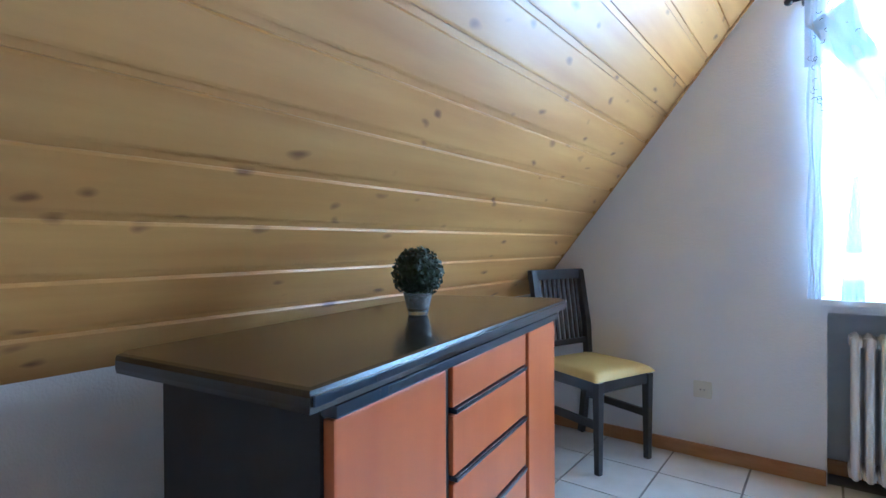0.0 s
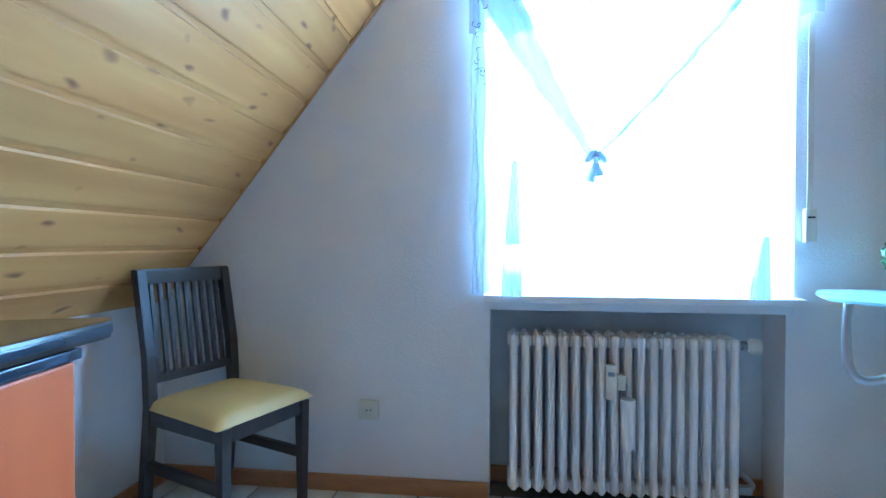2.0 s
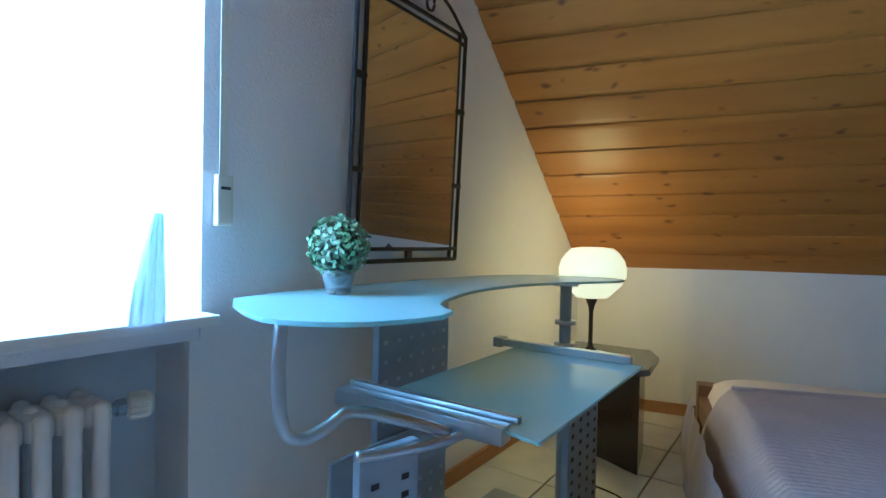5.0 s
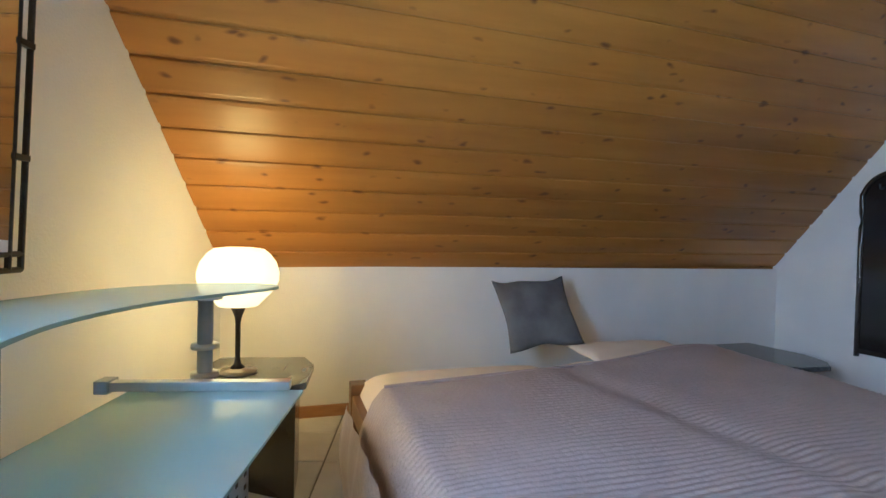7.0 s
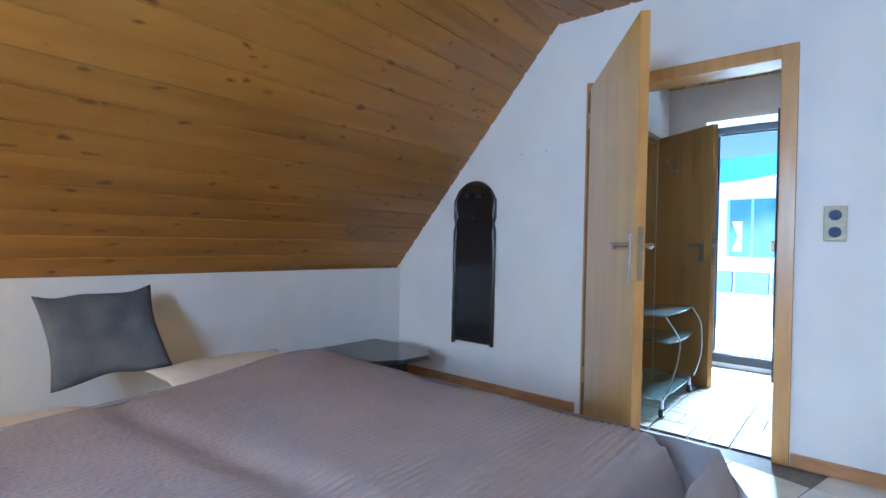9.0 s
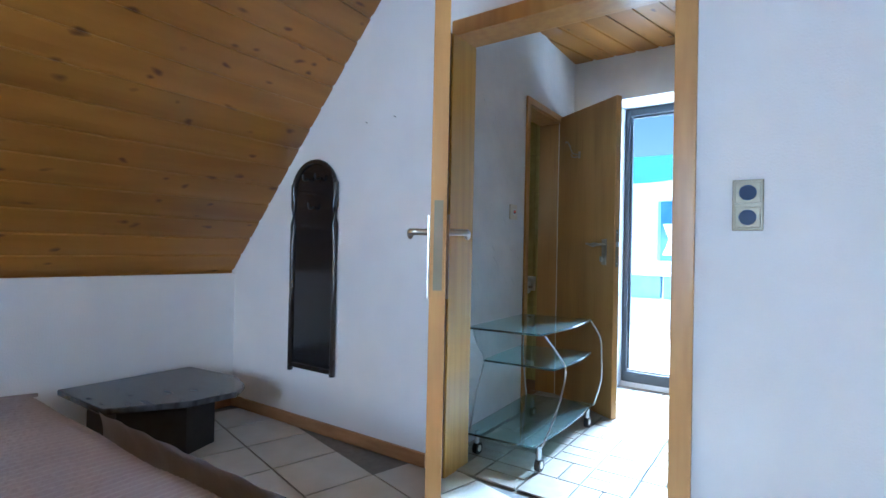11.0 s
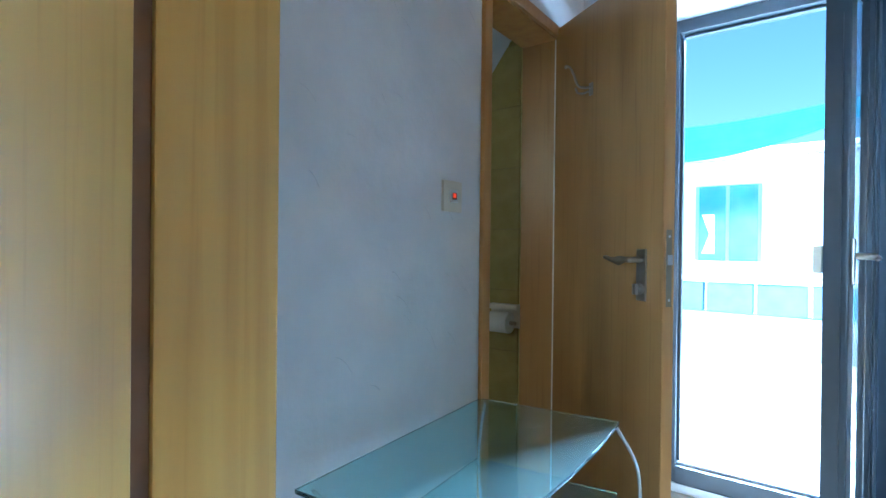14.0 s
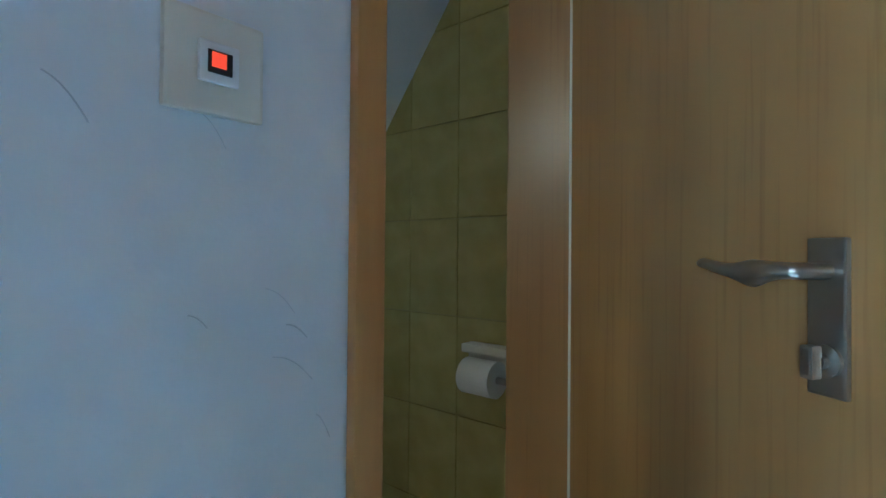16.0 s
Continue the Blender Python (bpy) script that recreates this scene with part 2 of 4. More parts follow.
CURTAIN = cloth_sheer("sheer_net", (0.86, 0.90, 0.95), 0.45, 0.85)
# doubled net: its shade against the window is put into a darker, bluer colour
DENSE = cloth_sheer("shaded_double_net", (0.55, 0.70, 0.86), 0.20, 0.04)
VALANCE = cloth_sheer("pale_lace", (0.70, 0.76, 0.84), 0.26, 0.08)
# swags and bow: dimness against the bright window painted in as blue grey
LACE = cloth_sheer("shaded_lace", (0.55, 0.68, 0.82), 0.14, 0.05)
SHADE = glow("lamp_shade_glass", (1.0, 0.70, 0.30), 1.9)
FILAMENT = glow("bulb_glass", (1.0, 0.80, 0.45), 9.0)
RED = glow("red_pilot_light", (1.0, 0.06, 0.01), 0.55)
RED.node_tree.nodes["Principled BSDF"].inputs["Base Color"].default_value = (0.35, 0.02, 0.01, 1)
RUBBER = material("black_rubber", (0.02, 0.02, 0.02), 0.6, scale=20, amount=0.3)
TERRACE = material("terrace_slabs", (0.62, 0.60, 0.57), 0.8, spot=(0.5, 0.48, 0.45), scale=5, amount=0.6, bump=0.2)
RENDERWALL = material("pale_house_wall", (0.52, 0.55, 0.58), 0.9, spot=(0.44, 0.47, 0.50), scale=3, amount=0.5)
SAIL = material("blue_shade_sail", (0.035, 0.14, 0.21), 0.8, spot=(0.03, 0.11, 0.17), scale=4, amount=0.6)
DARKWIN = material("dark_blue_window", (0.03, 0.10, 0.22), 0.12, spot=(0.06, 0.16, 0.30), scale=3, amount=0.6)
SLATE = material("blue_grey_parapet", (0.18, 0.30, 0.40), 0.7, spot=(0.12, 0.22, 0.30), scale=6, amount=0.6)
SCUFF = material("grey_scuff", (0.58, 0.61, 0.66), 0.8, scale=40, amount=0.5)

# ---- building helpers ----


def box(bm, x0, x1, y0, y1, z0, z1, bevel=0.0, m=None):
    made = bmesh.ops.create_cube(bm, size=1, matrix=Matrix.Translation(((x0 + x1) / 2, (y0 + y1) / 2, (z0 + z1) / 2)) @ Matrix.Diagonal((abs(x1 - x0), abs(y1 - y0), abs(z1 - z0), 1)))
    vs = made["verts"]
    if bevel:
        es = list({e for v in vs for e in v.link_edges})
        r = bmesh.ops.bevel(bm, geom=es, offset=bevel, segments=2, profile=0.7, affect="EDGES")
        vs = list({v for f in r["faces"] for v in f.verts} | {v for v in vs if v.is_valid})
    if m is not None:
        bmesh.ops.transform(bm, matrix=m, verts=vs)
    return bm


def rod(bm, a, b, r, n=12, r2=None):
    a, b = Vector(a), Vector(b)
    d = b - a
    m = Matrix.Translation((a + b) / 2) @ d.to_track_quat("Z", "Y").to_matrix().to_4x4()
    bmesh.ops.create_cone(bm, cap_ends=True, segments=n, radius1=r, radius2=r if r2 is None else r2, depth=d.length, matrix=m)
    return bm


def tube(bm, pts, r, n=10):
    """A bent tube through points, smoothed."""
    pts = [Vector(p) for p in pts]
    line = []
    for i in range(len(pts) - 1):
        p0, p1, p2, p3 = pts[max(i - 1, 0)], pts[i], pts[i + 1], pts[min(i + 2, len(pts) - 1)]
        for k in range(5):
            s = k / 5
            line.append(0.5 * (2 * p1 + (p2 - p0) * s + (2 * p0 - 5 * p1 + 4 * p2 - p3) * s * s + (3 * p1 - p0 - 3 * p2 + p3) * s ** 3))
    line.append(pts[-1])
    rings = []
    for i, p in enumerate(line):
        d = (line[min(i + 1, len(line) - 1)] - line[max(i - 1, 0)]).normalized()
        q = d.to_track_quat("Z", "Y")
        rings.append([bm.verts.new(p + q @ Vector((r * math.cos(2 * math.pi * j / n), r * math.sin(2 * math.pi * j / n), 0))) for j in range(n)])
    for u, v in zip(rings, rings[1:]):
        for j in range(n):
            bm.faces.new((u[j], u[(j + 1) % n], v[(j + 1) % n], v[j]))
    bm.faces.new(rings[0][::-1])
    bm.faces.new(rings[-1])
    return bm


def slab(bm, outline, z0, z1, bevel=0.0):
    """An upright prism over a plan outline."""
    low = [bm.verts.new((x, y, z0)) for x, y in outline]
    f = bm.faces.new(low)
    r = bmesh.ops.extrude_face_region(bm, geom=[f])
    bmesh.ops.translate(bm, verts=[v for v in r["geom"] if isinstance(v, bmesh.types.BMVert)], vec=(0, 0, z1 - z0))
    bmesh.ops.recalc_face_normals(bm, faces=bm.faces)
    if bevel:
        rim = [e for e in bm.edges if abs(e.verts[0].co.z - e.verts[1].co.z) < 1e-5]
        bmesh.ops.bevel(bm, geom=rim, offset=bevel, segments=2, profile=0.7, affect="EDGES")
    return bm


def lathe(bm, profile, n=32, at=(0, 0, 0)):
    rings = []
    for r, z in profile:
        rings.append([bm.verts.new((at[0] + r * math.cos(2 * math.pi * j / n), at[1] + r * math.sin(2 * math.pi * j / n), at[2] + z)) for j in range(n)])
    for u, v in zip(rings, rings[1:]):
        for j in range(n):
            bm.faces.new((u[j], u[(j + 1) % n], v[(j + 1) % n], v[j]))
    bm.faces.new(rings[0][::-1])
    bm.faces.new(rings[-1])
    return bm


def curve_points(points, steps=6, closed=True):
    """A smooth plan curve through points."""
    n, out = len(points), []
    for i in range(n if closed else n - 1):
        p0, p1, p2, p3 = (Vector(points[k % n if closed else min(max(k, 0), n - 1)]) for k in (i - 1, i, i + 1, i + 2))
        for k in range(steps):
            s = k / steps
            q = 0.5 * (2 * p1 + (p2 - p0) * s + (2 * p0 - 5 * p1 + 4 * p2 - p3) * s * s + (3 * p1 - p0 - 3 * p2 + p3) * s ** 3)
            out.append((q.x, q.y))
    return out


def finish(bm, name, mat, smooth=None):
    bmesh.ops.recalc_face_normals(bm, faces=bm.faces)
    me = bpy.data.meshes.new(name)
    bm.to_mesh(me)
    bm.free()
    me.materials.append(mat)
    if smooth:
        for p in me.polygons:
            p.use_smooth = True
    return me


def part(name, bm, mat, parent, label="", smooth=False):
    ob = new(name, finish(bm, name, mat, smooth))
    ob.parent = parent
    if label:
        tagged(ob, label)
    return ob


def thing(name, m, label, category, group="", kind=""):
    ob = new(name)
    ob.matrix_world = m
    return tagged(ob, label, category, group, kind)


def solid(name, bm, mat, m, label, category, kind="", group="", smooth=False):
    ob = new(name, finish(bm, name, mat, smooth))
    ob.matrix_world = m
    return tagged(ob, label, category, group, kind)


ONE = Matrix()
B = bmesh.new
HIGH = 2.48      # flat ceiling
NY = 3.775       # inner face of the window gable

# ---- setting: window gable and west side ----
wall = B()
box(wall, -6.4, -4.45, NY, NY + 0.34, 0, 3.2)
box(wall, -3.345, 1.2, NY, NY + 0.34, 0, 3.2)
box(wall, -4.45, -3.345, NY, NY + 0.34, 2.12, 3.2)
box(wall, -4.45, -3.345, NY + 0.005, NY + 0.34, 0.737, 0.785)
box(wall, -4.45, -4.437, NY, NY + 0.34, 0, 0.737)
box(wall, -3.37, -3.345, NY, NY + 0.34, 0, 0.737)
solid("wall_north", wall, PLASTER, ONE, "white woodchip plaster gable wall round the window", "wall", "structure")
skirt_niche = B()
box(skirt_niche, -4.437, -3.37, NY + 0.145, NY + 0.159, 0, 0.065, 0.004)
solid("baseboard_niche", skirt_niche, SKIRT, ONE, "brown skirting at the back of the radiator niche", "skirting", "structure")
solid("niche_back", box(B(), -4.437, -3.37, NY + 0.16, NY + 0.34, 0, 0.737), NICHE, ONE, "grey painted back of the radiator niche", "wall", "structure")
solid("wall_west", box(B(), -6.05, -5.80, -2.6, NY, 0, 0.755), PLASTER, ONE, "low white knee wall under the west slope", "wall", "structure")
skirt = B()
box(skirt, -5.80, -4.44, NY - 0.016, NY - 0.001, 0.0, 0.065, 0.004)
box(skirt, -3.36, -1.25, NY - 0.016, NY - 0.001, 0.0, 0.065, 0.004)
box(skirt, -5.797, -5.782, -2.0, NY - 0.02, 0, 0.065, 0.004)
solid("baseboard", skirt, SKIRT, ONE, "brown wooden skirting along the tiled floor", "skirting", "structure")


def boarded(a0, a1, b0, b1, width, gap=0.019, thick=0.016):
    """Boards laid side by side between a lower edge a0-a1 and an upper edge b0-b1, with a rebate at each joint."""
    bm = B()
    a0, a1, b0, b1 = (Vector(p) for p in (a0, a1, b0, b1))
    n = round(max((b0 - a0).length, (b1 - a1).length) / width)
    nrm = (a1 - a0).cross(b0 - a0).normalized()
    if nrm.z > 0:
        nrm = -nrm

    def at(u, v):
        return (a0.lerp(b0, v)).lerp(a1.lerp(b1, v), u)

    for i in range(n):
        v0, v1 = i / n, (i + 1) / n
        g = gap / width / n
        # face, chamfer and a set-back tongue
        prof = [(v0, -thick), (v0, -0.008), (v0 + g, -0.008), (v0 + g * 1.05, -0.001), (v0 + g * 1.5, 0.0), (v1 - g * 0.25, 0.0), (v1 - g * 0.03, -0.005), (v1 - g * 0.03, -thick)]
        ends = []
        for u in (0, 1):
            ends.append([bm.verts.new(at(u, v) + nrm * h) for v, h in prof])
        for k in range(len(prof) - 1):
            bm.faces.new((ends[0][k], ends[0][k + 1], ends[1][k + 1], ends[1][k]))
        bm.faces.new((ends[0][0], ends[1][0], ends[1][-1], ends[0][-1]))
    return bm


solid("ceiling_slope_west", boarded((-5.815, -2.6, 0.728), (-5.815, NY + 0.1, 0.728), (-4.348, -2.6, 2.606), (-4.348, NY + 0.1, 2.606), 0.149), PINE_W, ONE,
           "sloping ceiling of varnished knotty pine boards", "ceiling", "structure")
edge = B()
rod(edge, (-5.80, NY - 0.006, 0.76), (-4.42, NY - 0.006, 2.505), 0.009, 6)
solid("trim", edge, FRAME_WOOD, ONE, "thin wooden strip between slope and gable", "trim", "structure")

# east slope over the bed, and the knee wall, in the turned part
KW = 0.872
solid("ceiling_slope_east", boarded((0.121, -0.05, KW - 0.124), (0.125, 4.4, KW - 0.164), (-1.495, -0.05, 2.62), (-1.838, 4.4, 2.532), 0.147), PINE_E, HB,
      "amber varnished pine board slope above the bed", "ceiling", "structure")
solid("wall_east", box(B(), 0.0, 0.25, -0.3, 4.5, 0, KW - 0.03), PLASTER, HB, "low white knee wall behind the bed", "wall", "structure")
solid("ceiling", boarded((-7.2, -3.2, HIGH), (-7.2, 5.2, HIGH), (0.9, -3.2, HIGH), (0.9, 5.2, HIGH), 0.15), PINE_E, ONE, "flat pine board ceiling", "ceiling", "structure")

# ---- setting: door wall, hall and toilet, in the turned part ----
D0, D1 = -2.60, -1.66          # clear opening of the bedroom door
wall = B()
box(wall, D1 + 0.03, 0.2, -0.125, 0, 0, 3.0)
box(wall, -7.0, D0 - 0.03, -0.125, 0, 0, 3.0)
box(wall, D0 - 0.03, D1 + 0.03, -0.125, 0, 2.015, 3.0)
solid("wall_south", wall, PLASTER, HB, "white plaster wall with the open door", "wall", "structure")
HX, HE = -1.558, -1.84           # hall side wall, hall end wall
wall = B()
box(wall, HX, HX + 0.10, -0.985, -0.126, 0, 2.62)
box(wall, HX, HX + 0.10, HE, -1.60, 0, 2.62)
box(wall, HX, HX + 0.10, -1.60, -0.985, 2.0, 2.62)
solid("wall_hall", wall, HALL_PLASTER, HB, "scuffed white trowelled wall of the hall", "wall", "structure")
wall = B()
O0, O1 = -2.645, -1.868           # opening of the terrace door
box(wall, O1, 0.3, HE - 0.36, HE, 0, 2.62)
box(wall, -4.2, O0, HE - 0.36, HE, 0, 2.62)
box(wall, O0, O1, HE - 0.36, HE, 2.155, 2.62)
box(wall, O0, O1, HE - 0.36, HE - 0.27, -0.2, 0.04)
solid("wall_hall_end", wall, HALL_PLASTER, HB, "white end wall of the hall round the terrace door", "wall", "structure")
solid("wall_hall_west", box(B(), -4.1, -3.9, HE, -0.14, 0, 2.62), HALL_PLASTER, HB, "white side wall closing the hall", "wall", "structure")
solid("ceiling_hall", boarded((-4.0, HE, 2.51), (-4.0, -0.14, 2.51), (HX, HE, 2.51), (HX, -0.14, 2.51), 0.11), PINE_W, HB, "pine board ceiling of the hall", "ceiling", "structure")
solid("roof_hall", box(B(), -4.3, 0.4, HE - 0.36, -0.14, 2.63, 2.7), HALL_PLASTER, HB, "plain slab above the hall", "ceiling", "structure")
skirt = B()
box(skirt, -1.555, -0.002, 0.001, 0.016, 0, 0.065, 0.004)
box(skirt, -5.9, -2.675, 0.001, 0.016, 0, 0.065, 0.004)
box(skirt, -0.016, -0.001, 0.018, 4.0, 0, 0.065, 0.004)
solid("baseboard_south", skirt, SKIRT, HB, "brown wooden skirting along the door wall", "skirting", "structure")

# toilet behind the hall wall
solid("wall_toilet", box(B(), -1.455, 0.3, -1.838, -1.82, 0, 2.6), WCGROUT, HB, "tiled toilet wall", "wall", "structure")
solid("wall_toilet_back", box(B(), 0.2, 0.3, -1.82, -0.3, 0, 2.6), WCTILE, HB, "olive tiled back wall of the toilet", "wall", "structure")
slope = B()
box(slope, -2.0, 2.0, -1.0, 0.75, 0, 0.03, 0, pose(-1.01, -1.15, 1.877, 0, 52.6, 0))
solid("ceiling_slope_toilet", slope, PLASTER, HB, "sloping plaster ceiling of the toilet", "ceiling", "structure")

# floors
solid("floor", box(B(), -7.5, 1.2, -2.6, 4.5, -0.25, -0.006), GROUT, ONE, "grouted bed of the tiled bedroom floor", "floor", "structure")
solid("floor_hall", box(B(), -4.2, 0.4, HE - 0.27, -0.11, -0.003, -0.001), GROUT, HB, "grouted bed of the hall floor", "floor", "structure")

# ---- bedroom window, curtain, sill ----
win = thing("window_1", pose(-3.8975, NY, 0), "white framed bedroom window behind a net curtain", "window", kind="structure")
f = B()
w2 = 0.5525
box(f, -w2, -w2 + 0.07, 0.10, 0.17, 0.80, 2.12, 0.006)
box(f, w2 - 0.07, w2, 0.10, 0.17, 0.80, 2.12, 0.006)
box(f, -w2 + 0.07, w2 - 0.07, 0.10, 0.17, 0.80, 0.87, 0.006)
box(f, -w2 + 0.07, w2 - 0.07, 0.10, 0.17, 2.05, 2.12, 0.006)
part("window_frame", f, ENAMEL, win)
p = part("pane", box(B(), -w2 + 0.07, w2 - 0.07, 0.13, 0.14, 0.87, 2.05), PANE, win)
p.visible_shadow = False
part("window_sill", box(B(), -w2 - 0.01, w2 + 0.01, -0.07, 0.10, 0.775, 0.80, 0.005), ENAMEL, win, "white stone sill")


def sheet(u_n, v_n, fn):
    """A cloth or skin over a grid: fn(u, v) gives a place."""
    bm = B()
    grid = [[bm.verts.new(fn(i / u_n, j / v_n)) for j in range(v_n + 1)] for i in range(u_n + 1)]
    for i in range(u_n):
        for j in range(v_n):
            bm.faces.new((grid[i][j], grid[i + 1][j], grid[i + 1][j + 1], grid[i][j + 1]))
    return bm


# net curtain with a tied swag
cur = thing("net_curtain", pose(-3.9, 3.718, 0), "sheer white net curtain with lace swags tied to a bow", "curtain")


def hang(u, v):
    x = -0.558 + 1.075 * u
    low = 0.808 + 0.005 * math.sin(u * 9 + 0.6) + 0.002 * math.sin(u * 23)
    z = low + (2.05 - low) * v
    return (x, 0.012 * math.sin(u * 60) * (1.1 - 0.4 * v) + 0.006 * math.sin(u * 23 + 1), z)


part("net", sheet(110, 10, hang), CURTAIN, cur, smooth=True)


def pleat(x0, width, top, lean):
    """Gathered folds of the net, dense where the cloth lies double, thinning upwards."""
    def f(u, v):
        w = width * (1 - 0.75 * v ** 1.5)
        x = x0 + lean * v + w * (u - 0.5)
        return (x, -0.022 + 0.007 * math.sin(u * 19 + v * 3), 0.80 + (top - 0.80) * v)
    return sheet(14, 14, f)


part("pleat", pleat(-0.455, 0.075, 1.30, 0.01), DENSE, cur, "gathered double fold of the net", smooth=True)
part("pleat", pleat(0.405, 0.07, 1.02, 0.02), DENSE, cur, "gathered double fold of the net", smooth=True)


def swag(x0, z0, x1, z1, w0, w1, sag):
    def f(u, v):
        x = x0 + (x1 - x0) * u
        z = z0 + (z1 - z0) * u - sag * math.sin(u * math.pi)
        w = w0 + (w1 - w0) * u ** 0.6
        ripple = 0.004 * math.sin(u * 31)
        return (x + w * (v - 0.5) + ripple, -0.03 + 0.012 * math.sin(v * 14 + u * 6), z + w * 0.5 * (v - 0.5))
    return sheet(28, 8, f)


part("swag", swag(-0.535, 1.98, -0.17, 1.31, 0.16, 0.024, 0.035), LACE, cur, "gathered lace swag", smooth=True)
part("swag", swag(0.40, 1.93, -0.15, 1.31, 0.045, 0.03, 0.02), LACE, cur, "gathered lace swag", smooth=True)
bow = B()
for s, tip, high in ((-1, 0.03, 0.045), (1, 0.035, 0.03)):
    bmesh.ops.create_uvsphere(bow, u_segments=14, v_segments=10, radius=0.026, matrix=pose(-0.160 + s * tip * 0.55, -0.045, 1.295 + high * 0.25, 0, s * 48, 0) @ Matrix.Diagonal((1.15, 0.5, 0.55, 1)))
for a, b in (((-0.160, -0.045, 1.29), (-0.178, -0.045, 1.215)), ((-0.158, -0.045, 1.285), (-0.146, -0.045, 1.235))):
    rod(bow, a, b, 0.007, 8, 0.017)
bmesh.ops.create_uvsphere(bow, u_segments=10, v_segments=8, radius=0.014, matrix=pose(-0.160, -0.05, 1.293))
part("bow", bow, LACE, cur, smooth=True)


def frill(u, v):
    x = -0.615 + 1.215 * u
    low = 1.80 - 0.05 * math.exp(-((u - 0.16) / 0.12) ** 2) - 0.02 * math.cos(u * 13) + 0.008 * math.sin(u * 47)
    return (x, -0.02 + 0.014 * math.sin(u * 75), low + (2.06 - low) * v)


part("valance", sheet(110, 8, frill), VALANCE, cur, "gathered pale lace valance", smooth=True)
embroidery = B()
rng = random.Random(12)
for i in range(46):
    u = rng.random()
    x, z = -0.60 + 1.19 * u, rng.uniform(1.80, 2.03)
    r, a0 = rng.uniform(0.007, 0.014), rng.uniform(0, 6.28)
    tube(embroidery, [(x + r * math.cos(a0 + k), -0.037, z + r * math.sin(a0 + k)) for k in (0, 0.9, 1.8, 2.7)], 0.0011, 5)
for i in range(16):
    z, x = rng.uniform(1.55, 1.86), -0.55 + rng.uniform(-0.06, 0.03)
    r, a0 = rng.uniform(0.007, 0.013), rng.uniform(0, 6.28)
    tube(embroidery, [(x + r * math.cos(a0 + k), -0.037, z + r * math.sin(a0 + k)) for k in (0, 0.9, 1.8, 2.7)], 0.0011, 5)
tagged(part("embroidery", embroidery, IRON, cur, "dark stitched curls on the lace"), kind="stuff")
part("side_lace", sheet(10, 24, lambda u, v: (-0.605 + 0.052 * u + 0.005 * math.sin(v * 17 + u * 4) + 0.02 * max(0, v - 0.75), -0.014 + 0.012 * math.sin(u * 12), 0.80 + 1.25 * v)), VALANCE, cur, "narrow lace edge hanging beside the window", smooth=True)
rail = thing("curtain_rod", pose(-3.9, 3.70, 2.065), "thin dark curtain rod with knobs above the window", "curtain rod")
part("rod", rod(B(), (-0.66, 0, 0), (0.62, 0, 0), 0.008), IRON, rail, smooth=True)
for s in (-0.67, 0.63):
    k = B()
    bmesh.ops.create_uvsphere(k, u_segments=12, v_segments=8, radius=0.018, matrix=pose(s, 0, 0))
    part("knob", k, IRON, rail, smooth=True)
for s in (-0.62, 0.58):
    part("bracket", rod(B(), (s, 0, 0), (s, 0.075, 0), 0.006), IRON, rail)

# shutter strap beside the window
strap = thing("shutter_strap", pose(-3.30, NY, 0), "cream roller shutter strap with its winder", "shutter strap")
part("strap", box(B(), -0.010, 0.010, -0.012, -0.009, 1.08, 2.2), PLASTIC, strap)
part("winder", box(B(), -0.02, 0.02, -0.022, -0.001, 1.0, 1.12, 0.006), PLASTIC, strap)
part("slot", box(B(), -0.012, 0.012, -0.0235, -0.0222, 1.085, 1.092), RUBBER, strap)

# radiator in its niche
rad = thing("radiator", pose(-3.9525, 3.80, 0), "white ribbed column radiator under the window", "radiator")
RIBS = 18


def capsule(bm, x, y, z0, z1, r, depth):
    """An upright flattened tube with domed ends."""
    prof = [(r * math.sin(a * math.pi / 8), -r * math.cos(a * math.pi / 8)) for a in range(1, 5)]
    profile = [(q, z0 + r + h) for q, h in prof] + [(q, z1 - r - h) for q, h in reversed(prof)]
    part_of = B()
    lathe(part_of, profile, 14)
    bmesh.ops.transform(part_of, matrix=pose(x, y, 0) @ Matrix.Diagonal((1, depth, 1, 1)), verts=part_of.verts)
    me = bpy.data.meshes.new("column")
    part_of.to_mesh(me)
    part_of.free()
    bm.from_mesh(me)
    bpy.data.meshes.remove(me)


rib = B()
for y in (-0.065, -0.005, 0.055):
    capsule(rib, 0, y, 0.06, 0.655, 0.0145, 1.25)
for z in (0.085, 0.625):
    box(rib, -0.0232, 0.0232, -0.06, 0.05, z - 0.022, z + 0.022, 0.014)
rib_mesh = finish(rib, "rib", ENAMEL, True)
for i in range(RIBS):
    o = new("rib", rib_mesh)
    o.parent = rad
    o.matrix_basis = pose(-0.393 + 0.786 * i / (RIBS - 1), 0, 0)
v = B()
rod(v, (0.40, -0.02, 0.62), (0.45, -0.02, 0.62), 0.011)
rod(v, (0.435, -0.02, 0.62), (0.452, -0.02, 0.62), 0.018, 6)
part("valve", v, GREYMETAL, rad, "dull steel valve body")
v = B()
lathe(v, [(0.020, 0.0), (0.026, 0.006), (0.027, 0.03), (0.024, 0.042), (0.016, 0.047)], 24)
bmesh.ops.transform(v, matrix=pose(0.455, -0.022, 0.62, 0, 90, -18), verts=v.verts)
